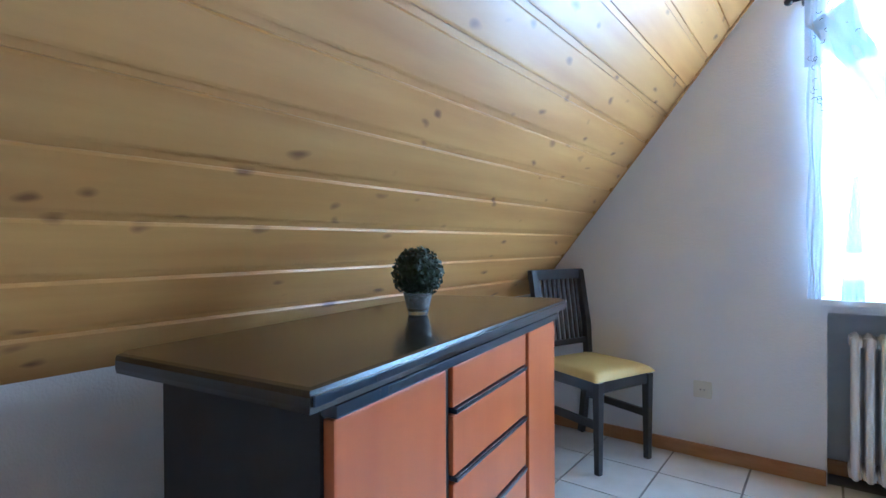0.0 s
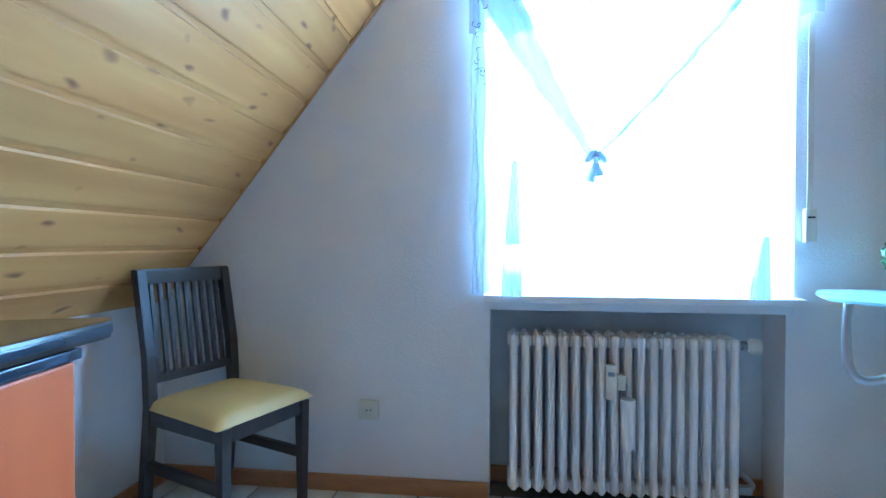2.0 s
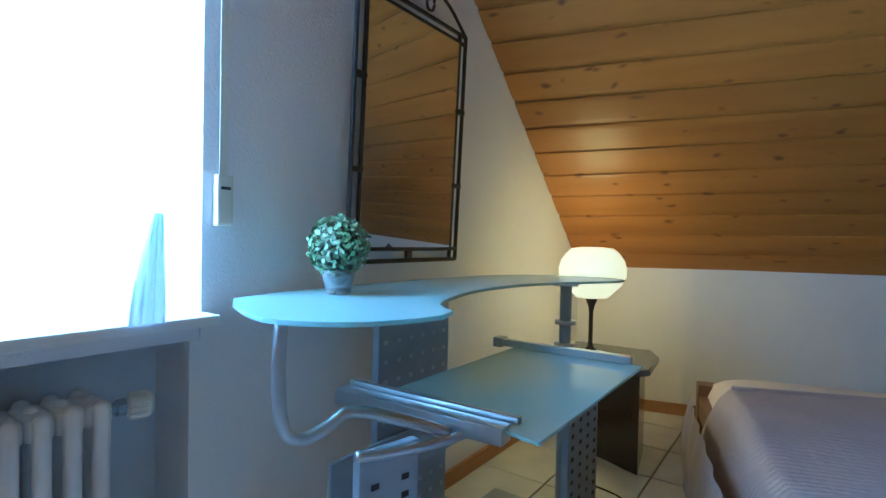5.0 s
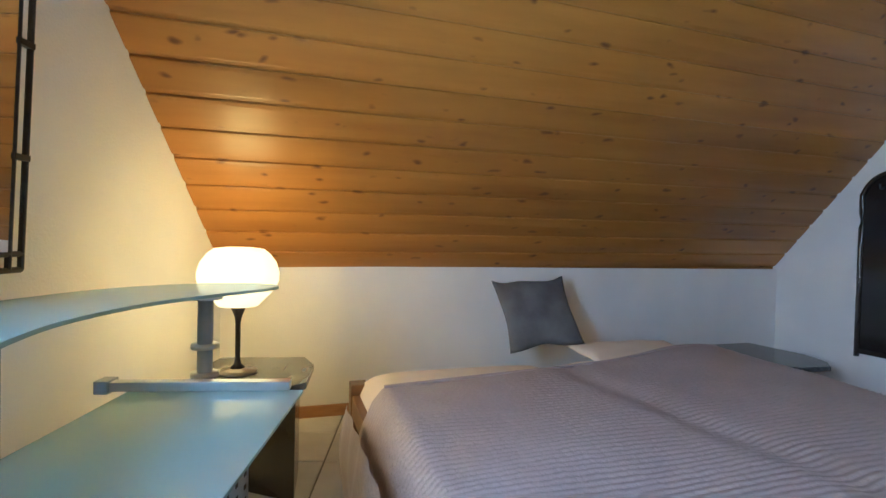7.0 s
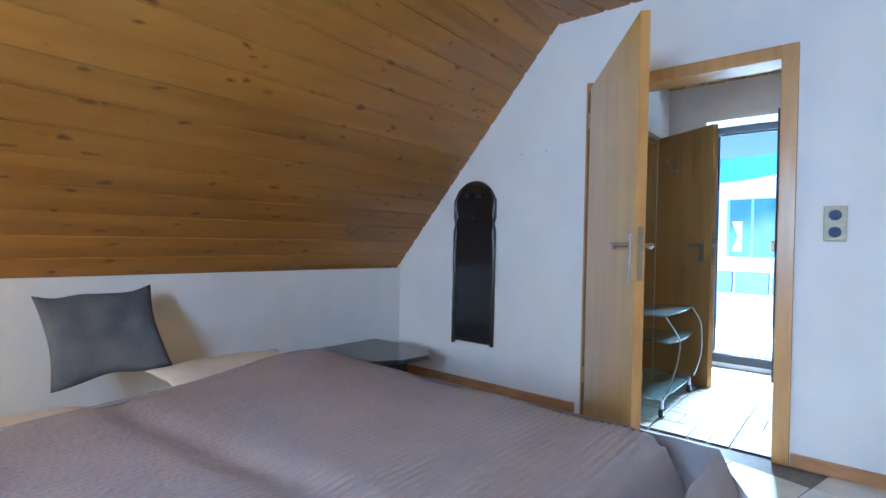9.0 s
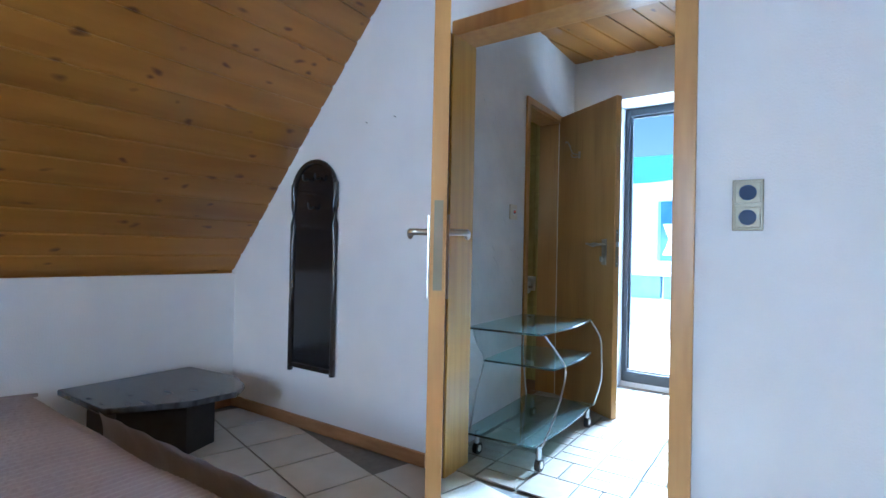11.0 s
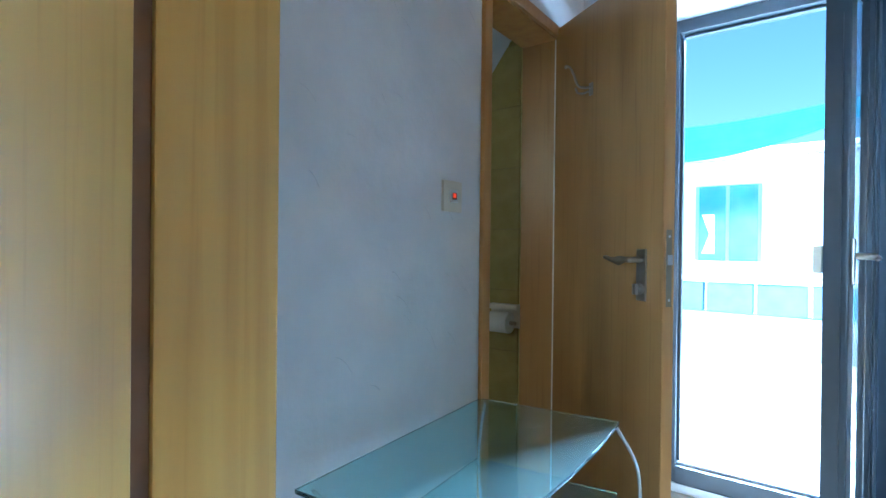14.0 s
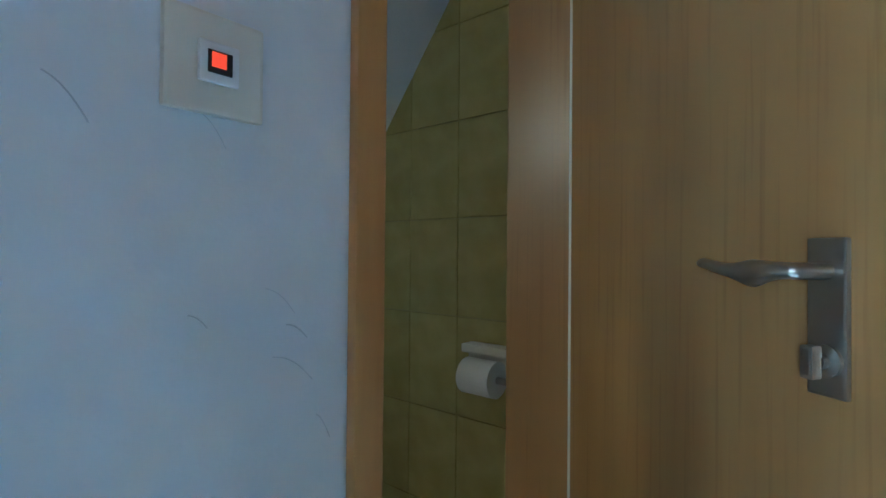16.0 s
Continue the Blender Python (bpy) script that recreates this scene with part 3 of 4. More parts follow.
for k in range(12):
    a = 2 * math.pi * k / 12
    g = pose(0.455, -0.022, 0.62, 0, 90, -18) @ pose(0.027 * math.cos(a), 0.027 * math.sin(a), 0.02, 0, 0, math.degrees(a))
    box(v, -0.002, 0.002, -0.0025, 0.0025, -0.015, 0.015, 0, g)
part("thermostat_head", v, PLASTIC, rad, "ribbed pale thermostat head")
part("pipe", tube(B(), [(0.41, -0.01, 0.085), (0.46, -0.01, 0.085), (0.50, 0.03, 0.085), (0.50, 0.11, 0.085)], 0.011), ENAMEL, rad, smooth=True)
part("return_valve", rod(B(), (0.43, -0.01, 0.085), (0.475, -0.01, 0.085), 0.019, 8), GREYMETAL, rad)
meter = thing("heat_meter", pose(-3.945 - 0.02, 3.70, 0), "cream heat cost meter hung on the radiator", "meter")
part("casing", box(B(), -0.052, -0.014, -0.012, 0.016, 0.43, 0.555, 0.004), PLASTIC, meter)
part("scale_window", box(B(), -0.045, -0.021, -0.0135, -0.0122, 0.515, 0.53, 0.0005), GREYMETAL, meter)
part("bracket", box(B(), -0.010, 0.018, -0.010, 0.016, 0.465, 0.52, 0.003), PLASTIC, meter)
ev = thing("evaporator", pose(-3.945 + 0.005, 3.685, 0), "hanging white tube evaporator on the radiator", "evaporator")
part("tube", rod(B(), (0, 0, 0.26), (0, 0, 0.435), 0.024, 18, 0.027), ENAMEL, ev, smooth=False)
part("water", rod(B(), (0, 0, 0.4352), (0, 0, 0.437), 0.022, 18), GREYMETAL, ev)
part("hook", tube(B(), [(0, 0.015, 0.43), (0, 0.018, 0.47), (0, 0.032, 0.48)], 0.004), STEEL, ev)


def socket_thing(m, label):
    s = thing("wall_socket", m, label, "socket")
    part("plate", box(B(), -0.04, 0.04, -0.010, 0, -0.04, 0.04, 0.004), PLASTIC, s)
    d = B()
    lathe(d, [(0.02, 0.0), (0.021, 0.003), (0.017, 0.003), (0.016, -0.004)], 20)
    bmesh.ops.transform(d, matrix=pose(0, -0.011, 0, 90, 0, 0), verts=d.verts)
    part("cup", d, PLASTIC, s)
    for k in (-0.008, 0.008):
        part("hole", rod(B(), (k, -0.012, 0), (k, -0.008, 0), 0.003, 8), RUBBER, s)
    return s


socket_thing(pose(-4.915, NY, 0.33), "cream wall socket low on the gable wall")

# ---- sideboard ----
sb = thing("sideboard", pose(-4.985, 1.515, 0, 0, 0, 8.2), "black sideboard with cherry red doors and drawers", "sideboard")
part("top", slab(B(), [(0.0, 0.0), (0.0, 1.24), (-0.03, 1.29), (-0.34, 1.22), (-0.49, 1.17), (-0.50, 0.04), (-0.47, 0.0)], 0.806, 0.842, 0.011), BLACKWOOD, sb)
part("edge_strip", box(B(), 0.0005, 0.006, 0.004, 1.236, 0.818, 0.834, 0.002), BLUEDGE, sb, "polished dark front edge")
part("body", slab(B(), [(-0.04, 0.06), (-0.04, 1.165), (-0.42, 1.12), (-0.425, 0.06)], 0.0, 0.805), BLACKMATT, sb)


def front(name, y0, y1, z0, z1):
    return part(name, box(B(), -0.039, -0.017, y0, y1, z0, z1, 0.005), CHERRY, sb, "cherry veneered " + name)


front("door", 0.066, 0.405, 0.04, 0.778)
front("door", 0.905, 1.16, 0.04, 0.778)
for z0, z1 in ((0.69, 0.778), (0.545, 0.672), (0.40, 0.527), (0.25, 0.382), (0.06, 0.232)):
    dr = front("drawer", 0.435, 0.88, z0, z1)
    part("grip", box(B(), -0.030, -0.010, 0.44, 0.875, z0 - 0.014, z0 - 0.003, 0.003), BLUEDGE, dr, "dark grip rail")
part("post", box(B(), -0.039, -0.026, 0.41, 0.43, 0.0, 0.80), BLACKMATT, sb)
part("post", box(B(), -0.039, -0.026, 0.885, 0.90, 0.0, 0.80), BLACKMATT, sb)
part("rail", box(B(), -0.039, -0.006, 0.06, 1.165, 0.783, 0.803, 0.003), BLUEDGE, sb)


def plant(m, radius, leaf, label, seed, n=900):
    t = thing("potted_plant", m, label, "plant", "boxwood balls in glass pots")
    rng = random.Random(seed)
    pot = B()
    w = radius * 0.6
    lathe(pot, [(w * 0.62, 0), (w * 0.66, 0.003), (w * 0.95, 0.05), (w, 0.062), (w * 0.92, 0.062), (w * 0.8, 0.05), (w * 0.55, 0.012)], 20)
    part("pot", pot, POT, t, "small clear glass pot", smooth=True)
    part("soil", rod(B(), (0, 0, 0.012), (0, 0, 0.045), w * 0.6, 14), RUBBER, t)
    core = B()
    cz = 0.052 + radius * 0.93
    bmesh.ops.create_icosphere(core, subdivisions=2, radius=radius * 0.8, matrix=pose(0, 0, cz))
    part("core", core, LEAF_D, t)
    lv = B()
    for i in range(n):
        th = math.acos(1 - 2 * (i + 0.5) / n)
        ph = i * 2.39996 + rng.uniform(-0.2, 0.2)
        d = Vector((math.sin(th) * math.cos(ph), math.sin(th) * math.sin(ph), math.cos(th)))
        r = radius * rng.uniform(0.84, 1.06)
        q = d.to_track_quat("Z", "Y") @ Euler((rng.uniform(-0.9, 0.9), rng.uniform(-0.9, 0.9), rng.uniform(0, 6))).to_quaternion()
        s = radius * rng.uniform(0.065, 0.115)
        c = d * r + Vector((0, 0, cz))
        vs = [lv.verts.new(c + q @ Vector((x * s, y * s, z * s))) for x, y, z in ((-1.2, 0, 0), (-0.4, 0.7, 0.15), (0.5, 0.7, 0.15), (1.2, 0, 0), (0.5, -0.7, 0.15), (-0.4, -0.7, 0.15))]
        lv.faces.new(vs)
    part("leaves", lv, leaf, t)
    return t


plant(pose(-5.335, 2.15, 0.8425), 0.068, LEAF_D, "dark green boxwood ball in a glass pot on the sideboard", 3)

# ---- chair ----
ch = thing("dining_chair", pose(-5.36, 3.515, 0, 0, 0, -21.5), "dark stained wooden chair with a yellow padded seat", "chair")
for x, y, b in ((0.185, 0.17, 0), (0.185, -0.17, 0)):
    leg = B()
    box(leg, x - 0.019, x + 0.019, y - 0.019, y + 0.019, 0, 0.415, 0.004)
    for q in leg.verts:
        if q.co.z < 0.1:
            q.co.x, q.co.y = x + (q.co.x - x) * 0.7, y + (q.co.y - y) * 0.7
    part("leg", leg, CHAIRWOOD, ch)
for y in (-0.17, 0.17):
    leg = B()
    for (x0, z0), (x1, z1) in zip(((-0.235, 0), (-0.19, 0.42), (-0.20, 0.60)), ((-0.19, 0.42), (-0.20, 0.60), (-0.255, 0.895))):
        vs = []
        for x, z in ((x0, z0), (x1, z1)):
            vs += [leg.verts.new((x + a * 0.018, y + c * 0.016, z)) for a, c in ((-1, -1), (1, -1), (1, 1), (-1, 1))]
        for k in range(4):
            leg.faces.new((vs[k], vs[(k + 1) % 4], vs[4 + (k + 1) % 4], vs[4 + k]))
        leg.faces.new(vs[:4][::-1])
        leg.faces.new(vs[4:])
    part("back_leg", leg, CHAIRWOOD, ch)
for x0, x1, y0, y1, z0, z1 in ((-0.19, 0.19, 0.155, 0.18, 0.365, 0.42), (-0.19, 0.19, -0.18, -0.155, 0.365, 0.42), (0.17, 0.195, -0.17, 0.17, 0.365, 0.42), (-0.195, -0.17, -0.17, 0.17, 0.365, 0.42)):
    part("apron", box(B(), x0, x1, y0, y1, z0, z1, 0.003), CHAIRWOOD, ch)
for y in (-0.17, 0.17):
    part("stretcher", box(B(), -0.21, 0.185, y - 0.010, y + 0.010, 0.20, 0.235, 0.003), CHAIRWOOD, ch)
part("top_rail", box(B(), -0.268, -0.240, -0.19, 0.19, 0.845, 0.90, 0.008), CHAIRWOOD, ch)
part("lower_rail", box(B(), -0.215, -0.190, -0.165, 0.165, 0.50, 0.53, 0.004), CHAIRWOOD, ch)
for i in range(9):
    y = -0.132 + 0.033 * i
    sl = B()
    box(sl, -0.006, 0.006, -0.007, 0.007, 0, 0.335, 0, pose(-0.203, y, 0.525, 0, -8.2, 0))
    part("slat", sl, CHAIRWOOD, ch)


def cushion(u, v):
    a, b = 2 * u - 1, 2 * v - 1
    return (0.205 * a, (0.195 + 0.012 * a) * b, 0.42 + 0.038 * (1 - a ** 8) ** 0.5 * (1 - b ** 8) ** 0.5 + 0.008 * (1 - a * a) * (1 - b * b))


seat = sheet(24, 24, cushion)
part("seat", seat, YELLOW, ch, "yellow leatherette seat pad", smooth=True)

# ---- wall mirror ----
mi = thing("wall_mirror", pose(-2.632, 3.765, 0.905, 2.0, 0, 0), "tall wall mirror in a dark wrought iron frame", "mirror")
X, Z0, Z1 = 0.283, 0.0, 0.845
part("glass", box(B(), -X + 0.045, X - 0.045, -0.016, -0.011, Z0 + 0.045, Z1 - 0.03), MIRROR, mi)
for x in (-X, -X + 0.04, X - 0.04, X):
    part("upright", rod(B(), (x, -0.012, Z0), (x, -0.012, Z1), 0.0075, 8), IRON, mi)
for z in (Z0, Z0 + 0.04, Z1 - 0.03, Z1):
    part("crossbar", rod(B(), (-X, -0.012, z), (X, -0.012, z), 0.0075, 8), IRON, mi)
for x in (-X + 0.02, X - 0.02):
    for z in (Z0 + 0.28, Z0 + 0.56):
        part("tie", box(B(), x - 0.024, x + 0.024, -0.022, -0.004, z - 0.008, z + 0.008, 0.002), IRON, mi)
part("knot", box(B(), -0.014, 0.014, -0.02, -0.006, Z0 + 0.008, Z0 + 0.034, 0.003), IRON, mi)
for s in (-1, 1):
    part("arch_bar", tube(B(), [(s * X, -0.012, Z1), (s * 0.17, -0.012, Z1 + 0.075), (s * 0.05, -0.012, Z1 + 0.11), (0, -0.012, Z1 + 0.115)], 0.006), IRON, mi, smooth=True)
    part("scroll", tube(B(), [(s * 0.01, -0.014, Z1 + 0.12), (s * 0.045, -0.014, Z1 + 0.10), (s * 0.075, -0.014, Z1 + 0.06), (s * 0.07, -0.014, Z1 + 0.025), (s * 0.045, -0.014, Z1 + 0.02), (s * 0.035, -0.014, Z1 + 0.045), (s * 0.05, -0.014, Z1 + 0.055)], 0.005), IRON, mi, smooth=True)
    part("scroll", tube(B(), [(s * 0.004, -0.014, Z1 + 0.115), (s * 0.035, -0.014, Z1 + 0.15), (s * 0.04, -0.014, Z1 + 0.185), (s * 0.02, -0.014, Z1 + 0.195), (s * 0.012, -0.014, Z1 + 0.175)], 0.005), IRON, mi, smooth=True)

# ---- glass computer desk ----
dk = thing("computer_desk", ONE, "computer desk of frosted glass on silver perforated metal legs", "desk")
edge = curve_points([(-3.36, 3.62), (-3.425, 3.42), (-3.36, 3.28), (-3.26, 3.222), (-3.17, 3.205)], 5, False) + [(-3.115, 3.225), (-3.095, 3.262)] + \
    curve_points([(-3.06, 3.30), (-2.95, 3.355), (-2.70, 3.42), (-2.43, 3.405), (-2.22, 3.325), (-2.02, 3.225), (-1.91, 3.235), (-1.865, 3.35), (-1.93, 3.53), (-2.15, 3.69), (-2.5, 3.748), (-2.9, 3.756), (-3.2, 3.735)], 5, False) + [(-3.31, 3.70)]
part("upper_glass", slab(B(), edge, 0.826, 0.836, 0.002), FROST, dk, "kidney shaped frosted glass top")
part("lower_glass", slab(B(), [(-3.072, 3.05), (-2.318, 3.05), (-2.33, 3.49), (-3.0, 3.49)], 0.588, 0.596, 0.002), FROST, dk, "frosted glass pull-out shelf")


def perforated(name, m, w, z0, z1, cols, rows):
    p = part(name, box(B(), -w / 2, w / 2, -0.012, 0.012, z0, z1, 0.004), GREYMETAL, dk)
    p.matrix_basis = m
    for i in range(cols):
        for j in range(rows):
            x = -w / 2 + w * (i + 0.5) / cols
            z = z0 + 0.05 + (z1 - z0 - 0.1) * (j + 0.5) / rows
            part("slot", box(B(), x - 0.009, x + 0.009, -0.0135, 0.0135, z - 0.006, z + 0.006), STEEL if name == "panel" else RUBBER, p)
    return p


perforated("leg_plate", pose(-3.19, 3.33, 0, 0, 0, -12), 0.15, 0.0, 0.555, 2, 12)
perforated("panel", pose(-2.78, 3.60, 0), 0.33, 0.0, 0.82, 6, 13)
perforated("leg_plate", pose(-2.33, 3.24, 0, 0, 0, 0), 0.27, 0.0, 0.58, 4, 13)
part("foot", box(B(), -3.26, -3.12, 3.02, 3.62, 0, 0.02, 0.005), GREYMETAL, dk)
part("foot", box(B(), -2.42, -2.26, 2.98, 3.60, 0, 0.02, 0.005), GREYMETAL, dk)
part("beam", box(B(), -3.12, -2.45, 3.575, 3.587, 0.30, 0.42, 0.003), GREYMETAL, dk)
part("tube_arm", tube(B(), [(-3.385, 3.42, 0.826), (-3.39, 3.42, 0.72), (-3.385, 3.41, 0.63), (-3.35, 3.40, 0.60), (-3.30, 3.385, 0.615), (-3.26, 3.37, 0.635), (-3.19, 3.32, 0.615), (-3.10, 3.24, 0.575)], 0.013), STEEL, dk, smooth=True)
part("tube_arm", tube(B(), [(-3.30, 3.31, 0.575), (-3.22, 3.27, 0.57), (-3.10, 3.23, 0.567), (-2.98, 3.22, 0.57)], 0.010), STEEL, dk, smooth=True)
rl = B()
box(rl, -0.022, 0.022, 0, 0.46, -0.018, 0.018, 0.003, pose(-3.055, 3.13, 0.585, 0, 0, 3))
part("rail", rl, STEEL, dk, "square silver slide rail")
rl = B()
box(rl, -0.008, 0.008, 0, 0.47, -0.006, 0.010, 0.002, pose(-3.018, 3.12, 0.604, 0, 0, 3))
part("rail", rl, STEEL, dk, "narrow silver slide rail")
rl = B()
box(rl, -0.016, 0.016, 0, 0.46, -0.012, 0.012, 0.003, pose(-2.315, 3.085, 0.609, 0, 0, 3))
part("rail", rl, STEEL, dk, "square silver slide rail")
part("rail_cap", box(B(), -2.363, -2.313, 3.53, 3.565, 0.592, 0.626, 0.003), GREYMETAL, dk)
part("post", rod(B(), (-2.19, 3.36, 0.0), (-2.19, 3.36, 0.826), 0.021, 18), GREYMETAL, dk, smooth=True)
for z in (0.60, 0.683):
    part("collar", rod(B(), (-2.19, 3.36, z - 0.007), (-2.19, 3.36, z + 0.007), 0.038, 20), STEEL, dk, smooth=True)
part("disc", rod(B(), (-2.19, 3.36, 0.818), (-2.19, 3.36, 0.826), 0.045, 20), STEEL, dk)
plant(pose(-3.085, 3.60, 0.8365), 0.074, LEAF_L, "small pale green boxwood ball in a glass pot on the desk", 8, 900)

# ---- lamp on its black stand ----
st = thing("bedside_table", ONE, "black bedside table with a cut-corner top beside the bed", "bedside table")
part("pedestal", slab(B(), [(-1.765, 3.197), (-1.50, 3.24), (-1.36, 3.30), (-1.40, 3.60), (-1.63, 3.53)], 0.0, 0.418), BLACKWOOD, st)
part("top", slab(B(), [(-1.80, 3.215), (-1.73, 3.165), (-1.46, 3.19), (-1.32, 3.26), (-1.345, 3.63), (-1.55, 3.64), (-1.68, 3.57)], 0.419, 0.447, 0.006), MARBLE, st, "dark marbled top")
lm = thing("table_lamp", pose(-1.60, 3.47, 0.447), "lit table lamp with a glass mushroom shade", "lamp")
part("base", lathe(B(), [(0.075, 0), (0.078, 0.008), (0.03, 0.02), (0.012, 0.03)], 28), HANDLE, lm, smooth=True)
stem = B()
lathe(stem, [(0.030, 0.02), (0.014, 0.035), (0.010, 0.06), (0.010, 0.20), (0.015, 0.23), (0.028, 0.262), (0.028, 0.27)], 20)
part("stem", stem, IRON, lm, smooth=True)
sh = lathe(B(), [(0.045, 0.0), (0.075, 0.004), (0.10, 0.03), (0.135, 0.065), (0.155, 0.105), (0.156, 0.14), (0.145, 0.18), (0.12, 0.215), (0.095, 0.235), (0.05, 0.241)], 36, (0, 0, 0.268))
shade = part("shade", sh, SHADE, lm, "glowing cream glass mushroom shade", smooth=True)
shade.visible_shadow = False
bulb = B()
bmesh.ops.create_uvsphere(bulb, u_segments=16, v_segments=10, radius=0.032, matrix=pose(0, 0, 0.40))
bulb = part("bulb", bulb, FILAMENT, lm, "bright bulb", smooth=True)
bulb.visible_shadow = False
lamp("table_lamp_bulb", "POINT", 17, (1.0, 0.57, 0.13), pose(-1.60, 3.47, 0.87), size=0.08)
cable = thing("lamp_cable", ONE, "thin dark cable lying on the tiles under the desk", "cable")
part("wire", tube(B(), [(-1.79, 3.44, 0.004), (-1.95, 3.35, 0.004), (-2.0, 3.2, 0.004), (-2.1, 3.12, 0.004), (-2.2, 3.3, 0.004), (-2.4, 3.45, 0.004), (-2.5, 3.7, 0.004)], 0.0035, 6), RUBBER, cable)

# ---- bed ----
bed = thing("double_bed", HB, "double bed on a brown wooden frame, made up", "bed")
part("frame", box(B(), -2.44, -0.38, 1.19, 3.27, 0.16, 0.26, 0.01), BEDWOOD, bed)
for x in (-2.40, -0.46):
    for y in (1.24, 3.235):
        part("leg", box(B(), x - 0.045, x + 0.045, y - 0.04, y + 0.04, 0, 0.31 if x > -1 else 0.16, 0.008), BEDWOOD, bed)
for y0, y1 in ((1.20, 2.20), (2.22, 3.25)):
    def mattress(u, v, y0=y0, y1=y1):
        a, b = 2 * u - 1, 2 * v - 1
        return (-1.40 + 1.03 * a, (y0 + y1) / 2 + (y1 - y0) / 2 * b, 0.22 + 0.163 * (1 - a ** 10) ** 0.5 * (1 - b ** 8) ** 0.5 + 0.003 * math.sin(u * 9) * math.sin(v * 3))
    part("mattress", sheet(40, 24, mattress), SHEET, bed, "white sheeted mattress", smooth=True)
qt = thing("quilt", HB, "taupe ribbed quilted bedspread lying on the bed", "bedspread")


def spread(u, v):
    y = 1.03 + 2.335 * v
    head = -0.60 - 0.16 * (y - 1.2)
    x = head + (-2.58 - head) * u
    z = 0.416 + 0.006 * math.sin(x * 3 + y) + 0.004 * math.sin(x * 11 + y * 7)
    z += 0.045 * math.exp(-((y - 1.5) / 0.35) ** 2) * math.exp(-((x + 0.8) / 0.5) ** 2)
    z -= 0.016 * math.exp(-((y - 2.28 - 0.1 * (x + 1)) / 0.06) ** 2)
    z += 0.0012 * math.sin(x * 47 + 3 * math.sin(y * 11)) * math.sin(y * 39 + 2 * math.sin(x * 17))
    z += 0.0026 * math.sin(x * 2 * math.pi / 0.027) + 0.0008 * math.sin(y * 60 + x * 9)
    drop = 0.0
    for d in (1.17 - y, y - 3.265):
        if d > -0.07:
            drop = max(drop, (d + 0.07) ** 2 * 16)
    d = -2.44 - x
    if d > -0.07:
        drop = max(drop, (d + 0.07) ** 2 * 15)
    return (x, y, max(z - drop, 0.16))


def skirt_fold(fix, along0, along1, axis, flare_most=0.09, low=0.10):
    """A side of the bedspread that hangs down, bellies out a little and flares at the corner."""
    def f(u, v):
        a = along0 + (along1 - along0) * u
        w = 0.012 * math.sin(u * 26) * (1 - v) + 0.004 * math.sin(u * 61 + v * 5)
        flare = flare_most * (1 - v) ** 1.4
        belly = 0.022 * math.sin(math.pi * min(1, (1 - v) * 1.15))
        if axis == "x":
            w -= flare + belly
            a += flare * (2 * u - 1)
        else:
            w += (flare * u + belly) * (1 if fix > 2 else -1)
            a -= flare * u
        z = low + (0.37 - low) * v + 0.0016 * math.sin(v * 80)
        return (fix + w, a, z) if axis == "x" else (a, fix + w, z)
    return f


part("cover", sheet(420, 60, spread), QUILT, qt, smooth=True)
part("side_drop", sheet(60, 16, skirt_fold(3.352, -0.94, -2.56, "y", 0.09, 0.03)), QUILT, qt, smooth=True)
part("side_drop", sheet(60, 16, skirt_fold(1.065, -0.78, -2.56, "y", 0.15)), QUILT, qt, smooth=True)
part("foot_drop", sheet(60, 16, skirt_fold(-2.56, 1.065, 3.352, "x")), QUILT, qt, smooth=True)
hem = tube(B(), [(-0.60 - 0.16 * 0.20 * i, 1.2 + 0.20 * i, 0.414 + 0.006 * math.sin(-0.72 * 3 + 1.2 + 0.20 * i) + (0.045 * math.exp(-((1.2 + 0.20 * i - 1.5) / 0.35) ** 2))) for i in range(11)], 0.008, 8)
part("hem", hem, QUILT, qt, smooth=True)


def pillow_fn(side):
    def f(u, v):
        a, b = 2 * u - 1, 2 * v - 1
        k = 0.06 * ((1 - a * a) * (1 - b * b)) ** 0.45
        pinch = 1 - 0.10 * (1 - abs(a) ** 2) * abs(b) ** 3
        pinch2 = 1 - 0.10 * (1 - abs(b) ** 2) * abs(a) ** 3
        k += 0.006 * math.sin(7 * a + 3 * b) * math.sin(5 * b - 2 * a) * (1 - a * a) * (1 - b * b)
        return (0.24 * a * pinch2, side * k + 0.004 * math.sin(9 * a + 5 * b), 0.222 * b * pinch + 0.008 * math.sin(5 * a + 1) * b * b)
    return f


pl = B()
for s in (-1, 1):
    grid = sheet(22, 22, pillow_fn(s))
    me = bpy.data.meshes.new("half")
    grid.to_mesh(me)
    grid.free()
    pl.from_mesh(me)
    bpy.data.meshes.remove(me)
bmesh.ops.remove_doubles(pl, verts=pl.verts, dist=0.0005)
solid("cushion", pl, VELVET, HB @ pose(-0.285, 2.185, 0.60, 0, 0, 90) @ pose(0, 0, 0, 33, 0, 0) @ pose(0, 0, 0, 0, 3, 0), "dark grey velvet cushion leaning on the knee wall", "cushion", smooth=True)
white = B()
for s in (-1, 1):
    grid = sheet(22, 22, pillow_fn(s))
    me = bpy.data.meshes.new("half")
    grid.to_mesh(me)
    grid.free()
    white.from_mesh(me)
    bpy.data.meshes.remove(me)
bmesh.ops.remove_doubles(white, verts=white.verts, dist=0.0005)
